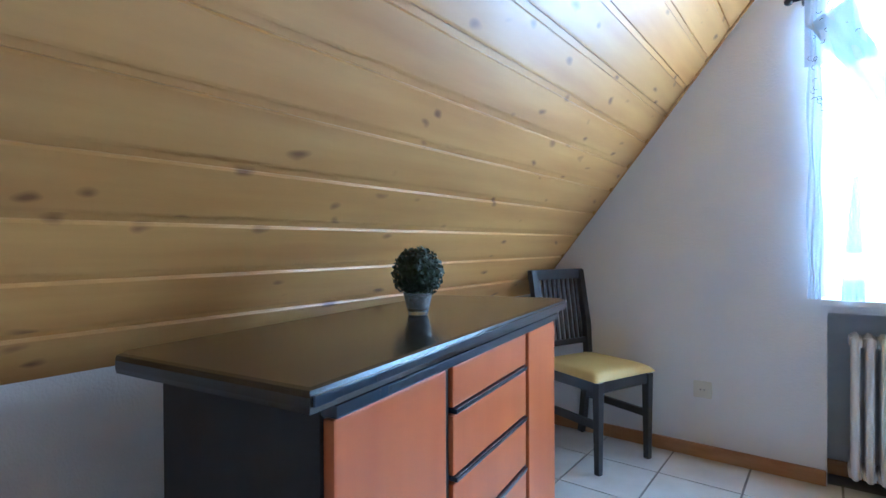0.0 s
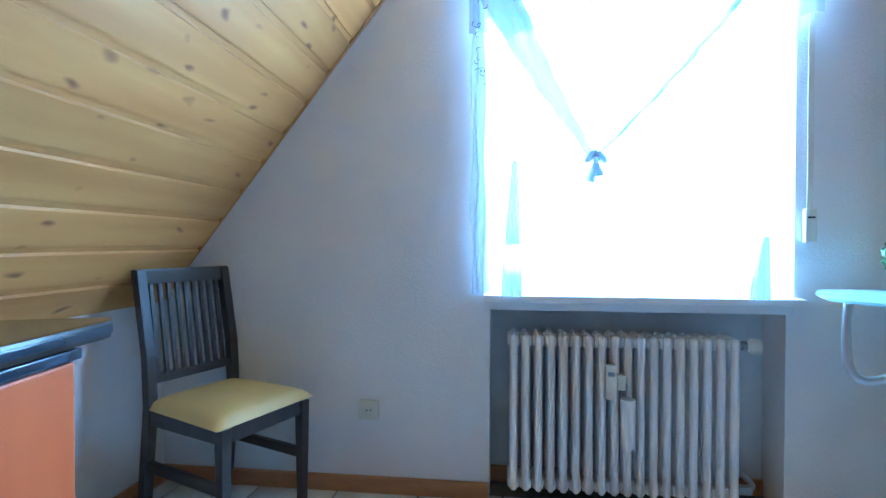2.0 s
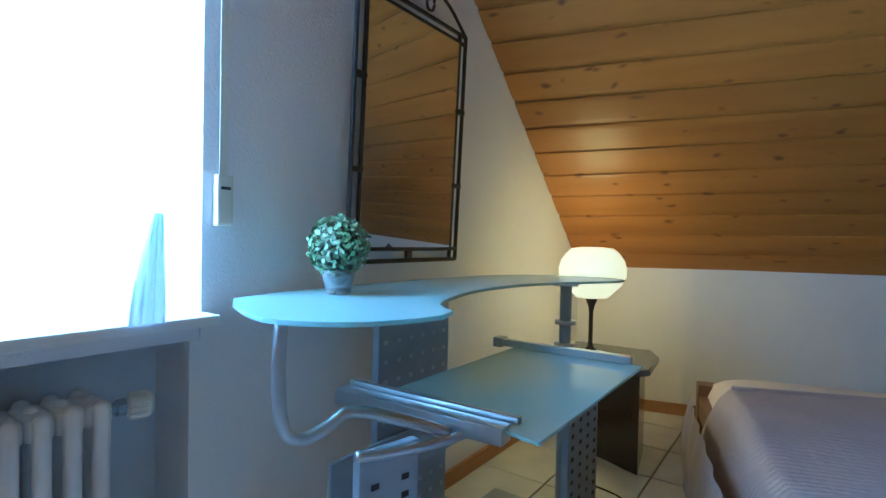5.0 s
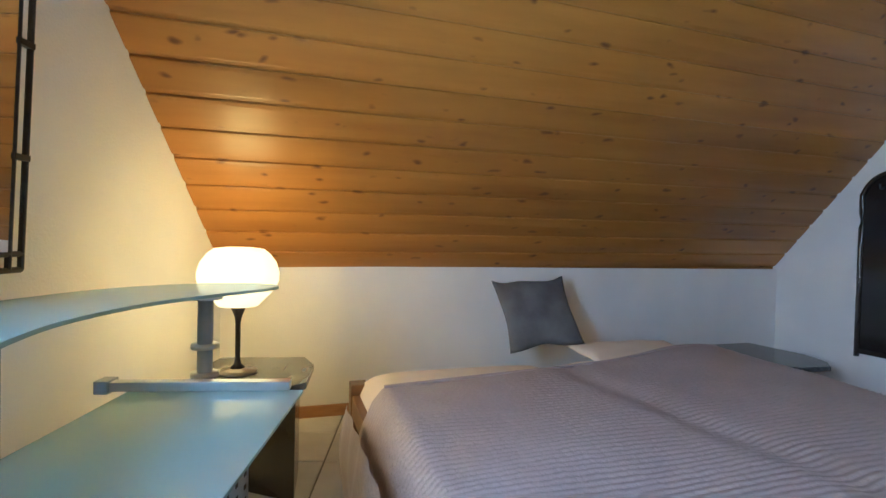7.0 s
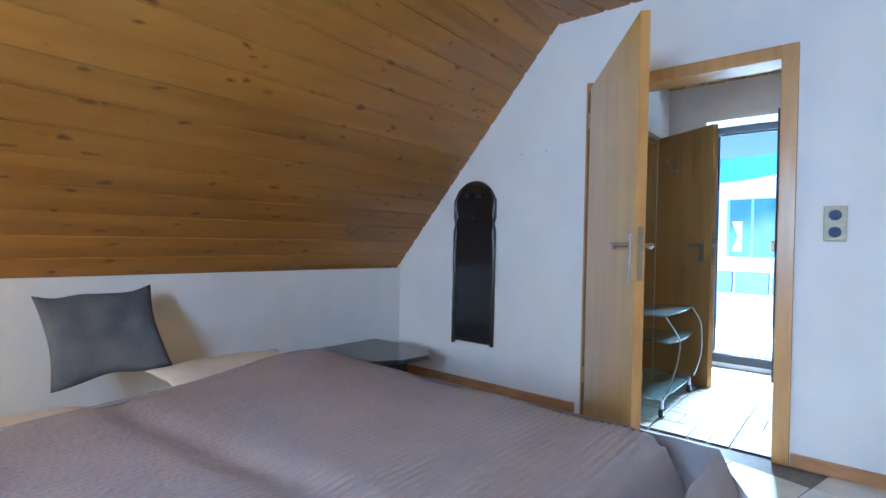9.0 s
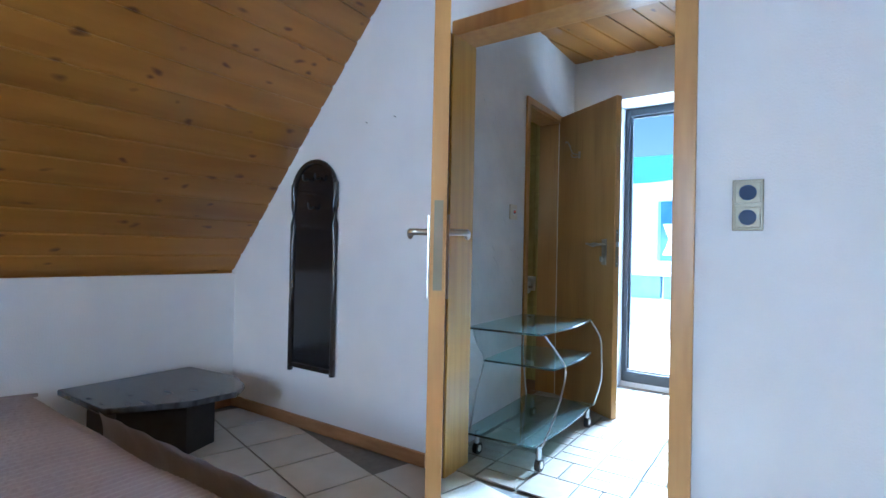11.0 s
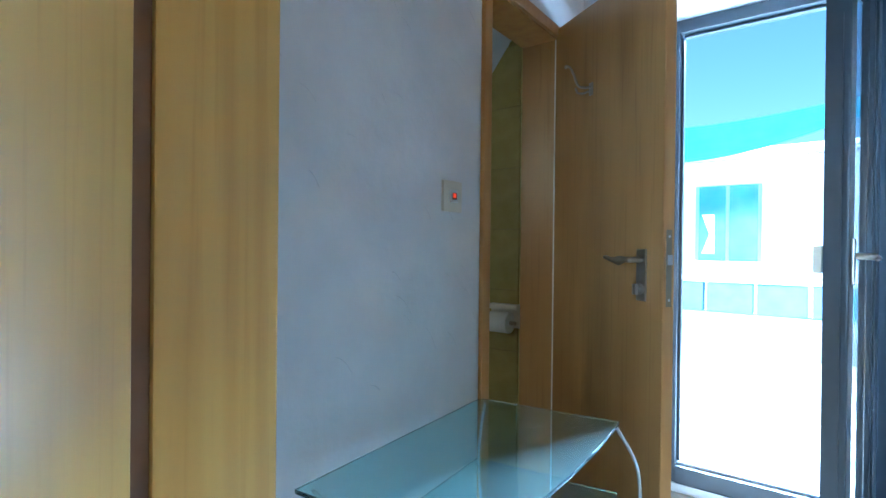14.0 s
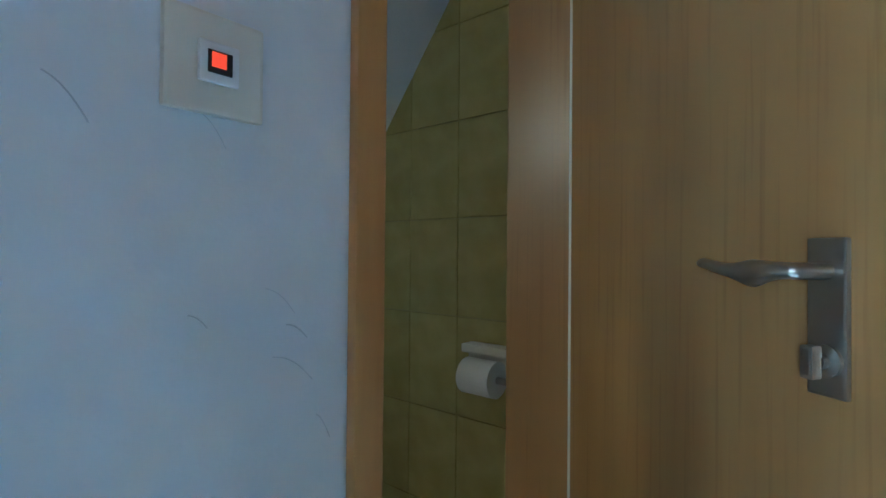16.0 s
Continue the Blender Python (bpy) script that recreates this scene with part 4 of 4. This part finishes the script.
solid("sleeping_pillow", white, SHEET, HB @ pose(-0.56, 1.72, 0.405, 84, 0, 90) @ Matrix.Diagonal((1.45, 0.75, 0.8, 1)), "flat white pillow lying at the head of the bed", "pillow", smooth=True)

# ---- black bedside table ----
nt = thing("bedside_table", HB, "low bedside table with a black marbled cut-corner top", "bedside table")
part("top", slab(B(), [(-0.03, 0.30), (-0.42, 0.26), (-0.62, 0.33), (-0.72, 0.44), (-0.70, 0.66), (-0.52, 0.95), (-0.03, 0.95)], 0.272, 0.30, 0.006), MARBLE, nt)
part("pedestal", slab(B(), [(-0.10, 0.42), (-0.50, 0.42), (-0.56, 0.60), (-0.42, 0.85), (-0.10, 0.85)], 0.0, 0.272), BLACKMATT, nt)

# ---- arched black board on the door wall ----
ar = thing("coat_board", HB @ pose(-0.757, 0.0, 0), "tall arched black wall board with coat hooks", "coat rack")


def arch_outline(w, z0, z1):
    pts = [(-w, z0), (w, z0)]
    for k in range(17):
        a = math.pi * k / 16
        pts.append((w * math.cos(a), z1 - w + w * math.sin(a)))
    return pts


def upright_slab(outline, y0, y1, bevel=0.0):
    bm = slab(B(), outline, -y1, -y0, bevel)
    bmesh.ops.transform(bm, matrix=Matrix(((1, 0, 0, 0), (0, 0, -1, 0), (0, 1, 0, 0), (0, 0, 0, 1))), verts=bm.verts)
    return bm


part("board", upright_slab(arch_outline(0.165, 0.345, 1.48), 0.004, 0.018), DARKMIRROR, ar)
pts = [(-0.172, 0.018, 0.325), (-0.172, 0.018, 0.8)] + [(0.172 * math.cos(math.pi - math.pi * k / 12), 0.018, 1.32 + 0.172 * math.sin(math.pi * k / 12)) for k in range(13)] + [(0.172, 0.018, 0.8), (0.172, 0.018, 0.315)]
part("rim", tube(B(), pts, 0.016, 8), BLACKWOOD, ar, smooth=True)
part("crossbar", box(B(), -0.16, 0.16, 0.006, 0.026, 0.335, 0.365, 0.004), BLACKWOOD, ar)
for x, z in ((0.0, 1.24), (-0.05, 1.40), (0.05, 1.40)):
    part("hook", tube(B(), [(x, 0.018, z), (x, 0.05, z - 0.01), (x, 0.06, z + 0.02)], 0.006), IRON, ar, "small dark hook")

# double switch by the door
sw = thing("light_switch", HB @ pose(-2.822, 0, 1.176, 0, 0, 180), "double bronze switch and socket plate with blue inserts", "switch")
part("plate", box(B(), -0.044, 0.044, -0.010, 0, -0.083, 0.083, 0.004), BRONZE, sw)
for z in (0.040, -0.040):
    part("frame", box(B(), -0.036, 0.036, -0.013, -0.009, z - 0.034, z + 0.034, 0.003), BRONZE, sw)
    part("insert", rod(B(), (0, -0.017, z), (0, -0.010, z), 0.025, 24), BLUEDARK, sw)

# ---- bedroom door ----


def handle_set(parent, x, side, z, grip, below=0.17, above=0.045):
    """A plate with a flattened lever; side is the sign of the face, grip the way the lever points."""
    y0 = side * 0.021
    part("handle_plate", box(B(), x - 0.02, x + 0.02, min(y0, y0 + side * 0.007), max(y0, y0 + side * 0.007), z - below, z + above, 0.003), HANDLE, parent)
    lever = tube(B(), [(x, y0, z), (x, y0 + side * 0.040, z), (x + grip * 0.012, y0 + side * 0.052, z), (x + grip * 0.04, y0 + side * 0.055, z - 0.002), (x + grip * 0.08, y0 + side * 0.053, z - 0.001), (x + grip * 0.118, y0 + side * 0.048, z + 0.010)], 0.0085, 12)
    # the grip widens to a paddle, then runs out thin
    for q in lever.verts:
        s = (q.co.x - x) * grip
        k = 1 + 0.75 * math.exp(-((s - 0.042) / 0.018) ** 2) - 0.35 * min(max((s - 0.06) / 0.05, 0), 1)
        q.co.z = z + (q.co.z - z) * k
    part("handle", lever, HANDLE, parent, smooth=True)


fr = thing("door_frame_1", HB, "oak door frame of the bedroom door", "door frame", kind="structure")
for y0, y1 in ((0.001, 0.021), (-0.146, -0.126)):
    part("architrave", box(B(), D0 - 0.07, D0 + 0.002, y0, y1, 0, 2.055, 0.005), FRAME_WOOD, fr)
    if y0 > 0:
        part("architrave", box(B(), D1 + 0.03, D1 + 0.065, y0, y1, 0, 2.055, 0.005), FRAME_WOOD, fr)
    part("architrave", box(B(), D0 + 0.002, D1 - 0.002, y0, y1, 1.985, 2.055, 0.005), FRAME_WOOD, fr)
part("lining", box(B(), D0 - 0.029, D0, -0.126, 0.001, 0, 2.0), FRAME_WOOD, fr)
part("lining", box(B(), D1 - 0.03, D1 + 0.029, -0.150, 0.048, 0, 1.985, 0.004), VENEER, fr)
part("lining", box(B(), D0, D1, -0.126, 0.001, 1.985, 2.014), FRAME_WOOD, fr)
part("rebate", box(B(), D1 - 0.022, D1 + 0.029, 0.0485, 0.078, 0, 1.985, 0.003), BEDWOOD, fr, "dark brown rebate")
part("strike_plate", box(B(), D0 - 0.001, D0 + 0.0015, -0.03, -0.005, 0.94, 1.12), STEEL, fr)
a = math.degrees(math.atan2(0.903 - 0.085, -2.232 + 1.67))
dr = thing("door_1", HB @ pose(-1.67, 0.085, 0.008, 0, 0, a), "open oak veneered bedroom door", "door", kind="structure")
part("leaf", box(B(), 0.0, 0.985, -0.02, 0.02, 0, 1.99, 0.003), VENEER, dr)
part("edge_band", box(B(), 0.9852, 0.989, -0.0195, 0.0195, 0, 1.99), FRAME_WOOD, dr)
part("lock_plate", box(B(), 0.9892, 0.9915, -0.011, 0.011, 0.90, 1.12), BRONZE, dr, "steel lock plate")
part("latch", box(B(), 0.9916, 0.996, -0.005, 0.005, 1.032, 1.052), BRONZE, dr)
for s in (-1, 1):
    handle_set(dr, 0.92, s, 1.045, -1)
for z in (0.22, 1.75):
    part("hinge", rod(B(), (-0.008, -0.02, z), (-0.008, -0.02, z + 0.09), 0.008, 10), HANDLE, dr)

# ---- toilet door ----
fr = thing("door_frame_2", HB, "oak door frame of the toilet", "door frame", kind="structure")
T0, T1 = -1.565, -1.025
part("architrave", box(B(), HX - 0.016, HX - 0.001, T1, T1 + 0.045, 0, 2.005, 0.004), FRAME_WOOD, fr)
part("architrave", box(B(), HX - 0.016, HX - 0.001, T0 - 0.055, T0, 0, 2.005, 0.004), FRAME_WOOD, fr)
part("architrave", box(B(), HX - 0.016, HX - 0.001, T0, T1, 1.96, 2.005, 0.004), FRAME_WOOD, fr)
part("lining", box(B(), HX, HX + 0.15, T1 - 0.010, T1 + 0.038, 0, 1.98), FRAME_WOOD, fr)
part("lining", box(B(), HX, HX + 0.15, T0 - 0.030, T0 + 0.022, 0, 1.98), VENEER_BROWN, fr)
part("lining", box(B(), HX, HX + 0.15, T0 + 0.022, T1 - 0.010, 1.955, 1.98), FRAME_WOOD, fr)
part("seal", box(B(), HX - 0.006, HX + 0.002, T0 + 0.0225, T0 + 0.0255, 0.0, 1.955), PLASTIC, fr, "pale rubber seal")
dr = thing("door_2", HB @ pose(-1.569, -1.557, 0.008, 0, 0, 146.9), "open oak veneered toilet door", "door", kind="structure")
part("leaf", box(B(), 0.004, 0.588, -0.02, 0.02, 0, 1.985, 0.003), VENEER_BROWN, dr)
part("edge_band", box(B(), 0.5882, 0.592, -0.0195, 0.0195, 0, 1.985), FRAME_WOOD, dr)
part("lock_plate", box(B(), 0.5922, 0.594, -0.010, 0.010, 0.93, 1.16), BRONZE, dr, "worn bronze lock plate")
part("latch", box(B(), 0.5942, 0.602, -0.006, 0.006, 1.055, 1.085), STEEL, dr)
for z in (0.95, 1.14):
    part("screw", rod(B(), (0.594, 0, z), (0.5955, 0, z), 0.004, 8), STEEL, dr)
handle_set(dr, 0.507, -1, 1.068, -1, 0.128, 0.034)
knob = B()
lathe(knob, [(0.017, 0.0), (0.017, 0.004), (0.008, 0.006), (0.008, 0.014)], 18)
bmesh.ops.transform(knob, matrix=pose(0.507, -0.028, 0.977, 90, 0, 0), verts=knob.verts)
box(knob, 0.500, 0.514, -0.056, -0.042, 0.960, 0.994, 0.004)
part("turn_knob", knob, HANDLE, dr, "oval thumb turn", smooth=False)
hk = B()
tube(hk, [(0.24, -0.024, 1.683), (0.235, -0.055, 1.680), (0.222, -0.068, 1.692), (0.205, -0.074, 1.735), (0.19, -0.082, 1.765), (0.178, -0.088, 1.768)], 0.0042)
tube(hk, [(0.24, -0.026, 1.672), (0.235, -0.05, 1.66), (0.222, -0.066, 1.663), (0.214, -0.07, 1.682)], 0.0038)
bmesh.ops.create_uvsphere(hk, u_segments=10, v_segments=6, radius=0.007, matrix=pose(0.178, -0.088, 1.768))
box(hk, 0.23, 0.25, -0.025, -0.0205, 1.655, 1.70, 0.002)
part("coat_hook", hk, HANDLE, dr, "brass double coat hook", smooth=True)

# hall light switch
hs = thing("light_switch", HB @ pose(HX, -0.824, 1.257, 0, 0, -90), "cream light switch with a red pilot lamp", "switch")
part("plate", box(B(), -0.045, 0.045, -0.010, 0, -0.045, 0.045, 0.004), PLASTIC, hs)
part("rocker", box(B(), -0.018, 0.018, -0.015, -0.010, -0.018, 0.018, 0.002), ENAMEL, hs)
part("recess", box(B(), -0.011, 0.011, -0.0162, -0.0148, -0.010, 0.010, 0.0005), RUBBER, hs)
part("pilot_lamp", box(B(), -0.008, 0.005, -0.0175, -0.0163, -0.005, 0.008, 0.0005), RED, hs, "glowing red pilot lamp")

# toilet paper holder
tp = thing("paper_holder", HB @ pose(-1.19, -1.812, 0.748), "white toilet paper holder with a roll on olive tiles", "paper holder")
part("backplate", box(B(), -0.085, 0.075, 0.0, 0.02, -0.03, 0.085, 0.006), PLASTIC, tp)
part("lip", box(B(), -0.085, 0.075, 0.02, 0.055, 0.06, 0.085, 0.006), PLASTIC, tp)
part("roll", rod(B(), (-0.055, 0.06, 0.0), (0.05, 0.06, 0.0), 0.05, 28), PAPER, tp, smooth=False)
part("spindle", rod(B(), (-0.085, 0.06, 0.0), (0.07, 0.06, 0.0), 0.010, 12), HANDLE, tp)

# toilet wall lamp, switched on
wl = thing("toilet_lamp", HB @ pose(-0.75, -0.15, 1.75), "small lit globe lamp on the toilet wall", "lamp")
g = B()
bmesh.ops.create_uvsphere(g, u_segments=20, v_segments=12, radius=0.06, matrix=pose(0, -0.09, 0))
gl = part("globe", g, SHADE, wl, smooth=True)
gl.visible_shadow = False
part("holder", rod(B(), (0, 0, 0), (0, -0.04, 0), 0.035, 18), PLASTIC, wl)
lamp("toilet_bulb", "POINT", 7, (1.0, 0.80, 0.45), HB @ pose(-0.75, -0.24, 1.75), size=0.05)

# ---- glass trolley in the hall ----
tr = thing("glass_trolley", HB, "three tier glass trolley on castors against the hall wall", "trolley")


def tier(x0, x1, y0, y1, skew):
    """A shelf with a straight back and a front that bows out."""
    pts = [(x0, y0), (x0 + 0.035, y1)]
    for k in range(13):
        s = k / 12
        pts.append((x1 - 0.020 * math.sin(math.pi * s), y1 - skew + (y0 - y1 + skew * 0.5) * s))
    return pts[::-1]


for z, x0, x1, y0, y1 in ((0.626, -1.60, -1.985, -0.255, -0.985), (0.434, -1.60, -1.985, -0.43, -0.97), (0.12, -1.62, -1.985, -0.20, -1.02)):
    part("shelf", slab(B(), tier(x0, x1, y0, y1, 0.06), z - 0.005, z + 0.005, 0.0015), CLEAR, tr, "greenish glass shelf")
for pts in (((-2.0, -0.31, 0.62), (-2.04, -0.39, 0.52), (-2.05, -0.45, 0.434), (-2.045, -0.37, 0.28), (-2.02, -0.25, 0.126)),
            ((-1.985, -1.02, 0.62), (-2.035, -1.03, 0.53), (-2.055, -1.0, 0.434), (-2.045, -1.03, 0.28), (-2.0, -1.04, 0.126)),
            ((-1.625, -0.28, 0.62), (-1.605, -0.36, 0.53), (-1.60, -0.44, 0.434), (-1.605, -0.36, 0.28), (-1.64, -0.25, 0.126)),
            ((-1.60, -0.96, 0.62), (-1.585, -0.95, 0.434), (-1.60, -0.98, 0.126))):
    part("leg", tube(B(), pts, 0.0045), STEEL, tr, "curved silver leg", smooth=True)
for x, y in ((-1.67, -0.27), (-1.65, -0.96), (-2.0, -0.27), (-1.98, -1.0)):
    c = part("castor", rod(B(), (x - 0.012, y, 0.036), (x + 0.012, y, 0.036), 0.030, 18), RUBBER, tr)
    part("hub", rod(B(), (x - 0.014, y, 0.036), (x + 0.014, y, 0.036), 0.016, 14), PLASTIC, c)
    part("fork", rod(B(), (x, y + 0.005, 0.05), (x, y + 0.005, 0.1148), 0.012, 10), STEEL, c)

# ---- terrace door ----
bd = thing("terrace_door", HB, "dark frame of the glazed terrace door in its deep reveal", "door frame", kind="structure")
FY = HE - 0.28
for x0, x1 in ((O1 - 0.038, O1 - 0.001), (O0 + 0.001, O0 + 0.045)):
    part("frame", box(B(), x0, x1, FY - 0.07, FY, 0.04, 2.154, 0.004), DARKFRAME, bd)
    part("stop", box(B(), (x0 - 0.012) if x0 > -2.3 else x1, x0 if x0 > -2.3 else x1 + 0.012, FY - 0.07, FY - 0.035, 0.12, 2.085, 0.003), DARKFRAME, bd)
part("frame", box(B(), O0 + 0.045, O1 - 0.038, FY - 0.07, FY, 2.098, 2.154, 0.004), DARKFRAME, bd)
part("stop", box(B(), O0 + 0.057, O1 - 0.05, FY - 0.07, FY - 0.035, 2.085, 2.098, 0.003), DARKFRAME, bd)
part("threshold", box(B(), O0 + 0.045, O1 - 0.038, FY - 0.08, FY + 0.012, 0.04, 0.12, 0.006), DARKFRAME, bd)
part("threshold_rail", box(B(), O0 + 0.045, O1 - 0.038, FY - 0.03, FY - 0.018, 0.1202, 0.134, 0.002), STEEL, bd, "worn silver threshold rail")
lf = thing("terrace_door_leaf", HB @ pose(-2.573, -2.10, 0.075, 0, 0, 80.4), "dark framed terrace door leaf standing open into the hall", "door", kind="structure")
LW, LH = 0.68, 2.025
for x0, x1, z0, z1 in ((0, 0.09, 0, LH), (LW - 0.09, LW, 0, LH), (0.09, LW - 0.09, 0, 0.11), (0.09, LW - 0.09, LH - 0.09, LH)):
    part("stile", box(B(), x0, x1, -0.03, 0.03, z0, z1, 0.006), DARKFRAME, lf)
for x0, x1 in ((0.0905, 0.106), (LW - 0.106, LW - 0.0905)):
    part("glazing_bead", box(B(), x0, x1, -0.022, 0.022, 0.1105, LH - 0.0905, 0.004), DARKFRAME, lf)
p = part("pane", box(B(), 0.1065, LW - 0.1065, -0.006, 0.006, 0.1105, LH - 0.0905), PANE, lf)
part("handle", tube(B(), [(LW - 0.045, 0.03, 1.02), (LW - 0.045, 0.072, 1.02), (LW - 0.06, 0.078, 1.02), (LW - 0.16, 0.075, 1.015)], 0.010), HANDLE, lf, smooth=True)
part("handle_plate", box(B(), LW - 0.063, LW - 0.027, 0.0305, 0.038, 0.94, 1.07, 0.003), HANDLE, lf)
part("edge_plate", box(B(), LW + 0.0005, LW + 0.004, -0.012, 0.012, 0.2, 1.7), DARKFRAME, lf)
part("latch_case", box(B(), LW - 0.05, LW + 0.006, -0.052, -0.0305, 0.97, 1.05, 0.004), PLASTIC, lf, "cream latch case")

# ---- outside ----
ground = solid("ground", box(B(), -60, 60, -60, HE - 0.361, -0.35, -0.06), TERRACE, HB, "sunlit pale terrace paving", "terrace", "structure")
par = thing("parapet", HB @ pose(-1.45, -6.2, 0), "low terrace wall with blue grey capping panels", "parapet")
part("wall", box(B(), -3.5, 3.5, -0.2, 0, -0.06, 0.38), RENDERWALL, par)
for i in range(14):
    part("panel", box(B(), -3.4 + 0.5 * i, -2.94 + 0.5 * i, -0.14, 0.03, 0.39, 0.72, 0.01), SLATE if 3 <= i <= 8 else RENDERWALL, par)
part("capping", box(B(), -3.5, 3.5, -0.2, 0.04, 0.73, 0.78, 0.008), RENDERWALL, par)
ho = thing("neighbour_house", HB @ pose(-1.42, -7.6, 0), "pale house across the terrace with a dark window", "house")
part("wall", box(B(), -5, 5, -4, 0, -0.06, 2.35), RENDERWALL, ho)
part("roof", box(B(), -5.2, 5.2, -4.2, 0.35, 2.36, 2.44, 0.02), RENDERWALL, ho)
wnd = part("window", box(B(), -0.40, 0.40, 0.002, 0.03, 0.95, 2.0, 0.006), DARKWIN, ho, "dark blue window")
part("sill", box(B(), -0.46, 0.46, 0.002, 0.09, 0.90, 0.945, 0.005), RENDERWALL, wnd)
part("curtain", sheet(6, 8, lambda u, v: (0.16 + 0.16 * u * (0.4 + 0.6 * abs(2 * v - 1)), 0.034 + 0.004 * math.sin(u * 12), 1.05 + 0.55 * v)), ENAMEL, wnd)
for x in (-0.40, -0.02, 0.36):
    part("frame", box(B(), x, x + 0.04, 0.031, 0.045, 0.95, 2.0), SLATE, wnd)
part("downpipe", rod(B(), (-0.95, 0.06, -0.05), (-0.95, 0.06, 2.35), 0.05, 12), RENDERWALL, ho)
sail = thing("shade_sail", HB @ pose(-1.6, -6.4, 0), "blue triangular shade sail stretched over the terrace", "shade sail")
part("cloth", sheet(20, 10, lambda u, v: (1.6 - 2.9 * u, 0.6 * v, 2.42 - 0.20 * math.sin(u * math.pi) * (1 - v * 0.4) + 0.34 * (v - 0.5) * (1 - 0.85 * u) + 0.16 * u)), SAIL, sail, smooth=True)
part("pole", rod(B(), (1.65, 0.3, -0.06), (1.65, 0.3, 2.75), 0.03, 12), STEEL, sail)
part("pole", rod(B(), (-1.35, 0.3, -0.06), (-1.35, 0.3, 2.85), 0.03, 12), STEEL, sail)

# two nails left in the door wall
for x, z in ((-1.13, 1.665), (-1.32, 1.67)):
    nail = B()
    rod(nail, (x, 0.0, z), (x, 0.012, z + 0.003), 0.0022, 8)
    solid("wall_nail", nail, IRON, HB, "small dark nail stuck in the white wall", "nail", group="nails in the door wall")
# scuffs in the hall plaster
sc = thing("wall_scuffs", HB, "grey scuff strokes in the hall plaster", "scuff", kind="stuff")
rng = random.Random(5)
bm = B()
for i in range(46):
    y, z = rng.uniform(-0.95, -0.20), rng.uniform(0.75, 2.2)
    ln, tilt = rng.choice((0.012, 0.02, 0.03, 0.05)) * rng.uniform(0.7, 1.2), rng.uniform(0.4, 1.1)
    c = [(HX - 0.0002, y + ln * k * math.cos(tilt), z + ln * k * math.sin(tilt) - ln * 0.25 * (k * k)) for k in (-1, -0.3, 0.4, 1)]
    tube(bm, c, rng.uniform(0.0003, 0.0008), 4)
part("stroke", bm, SCUFF, sc)

# ---- tiles, last ----
tile_me = finish(box(B(), -0.161, 0.161, -0.161, 0.161, -0.006, 0.0, 0.002), "tile", TILE)
fl = bpy.data.objects["floor"]


def lay(parent, me, m):
    o = new("tile", me)
    o.parent = parent
    o.matrix_basis = m


for i in range(20):
    for j in range(20):
        x, y = -6.2 + 0.33 * i, -2.3 + 0.33 * j
        # in the bedroom only
        lx = HB.inverted() @ Vector((x, y, 0))
        if -5.95 < x and y < 3.95 and lx.y > 0.06 and lx.x < 0.15:
            lay(fl, tile_me, pose(x, y, 0))
fh = bpy.data.objects["floor_hall"]
small = finish(box(B(), -0.098, 0.098, -0.048, 0.048, -0.001, 0.006, 0.003), "hall_tile", HALL_TILE)
square = finish(box(B(), -0.098, 0.098, -0.098, 0.098, -0.001, 0.006, 0.003), "hall_tile_square", HALL_TILE)
for i in range(13):
    for j in range(10):
        x, y = -3.95 + 0.206 * i, -2.0 + 0.206 * j
        if x > -1.46 or y > -0.1 or (y < HE - 0.06 and not O0 < x < O1):
            continue
        if (i + j) % 3 == 0:
            lay(fh, square, pose(x, y, 0.001))
        else:
            for s in (-0.0515, 0.0515):
                lay(fh, small, pose(x, y, 0.001) @ (pose(0, 0, 0, 0, 0, 90 * ((i + j) % 3 - 1))) @ pose(0, s, 0))
wt = bpy.data.objects["wall_toilet"]
wc = finish(box(B(), -0.0985, 0.0985, 0, 0.008, -0.148, 0.148, 0.002), "wall_tile", WCTILE)
for i in range(7):
    for j in range(8):
        o = new("tile", wc)
        o.parent = wt
        o.matrix_basis = pose(-1.355 + 0.20 * i, -1.82, 0.15 + 0.30 * j)
fw = finish(box(B(), -0.14, 0.14, -0.14, 0.14, 0, 0.006, 0.003), "toilet_floor_tile", BEDWOOD)
for i in range(6):
    for j in range(5):
        lay(fh, fw, pose(-1.30 + 0.285 * i, -1.67 + 0.285 * j, 0.0015))
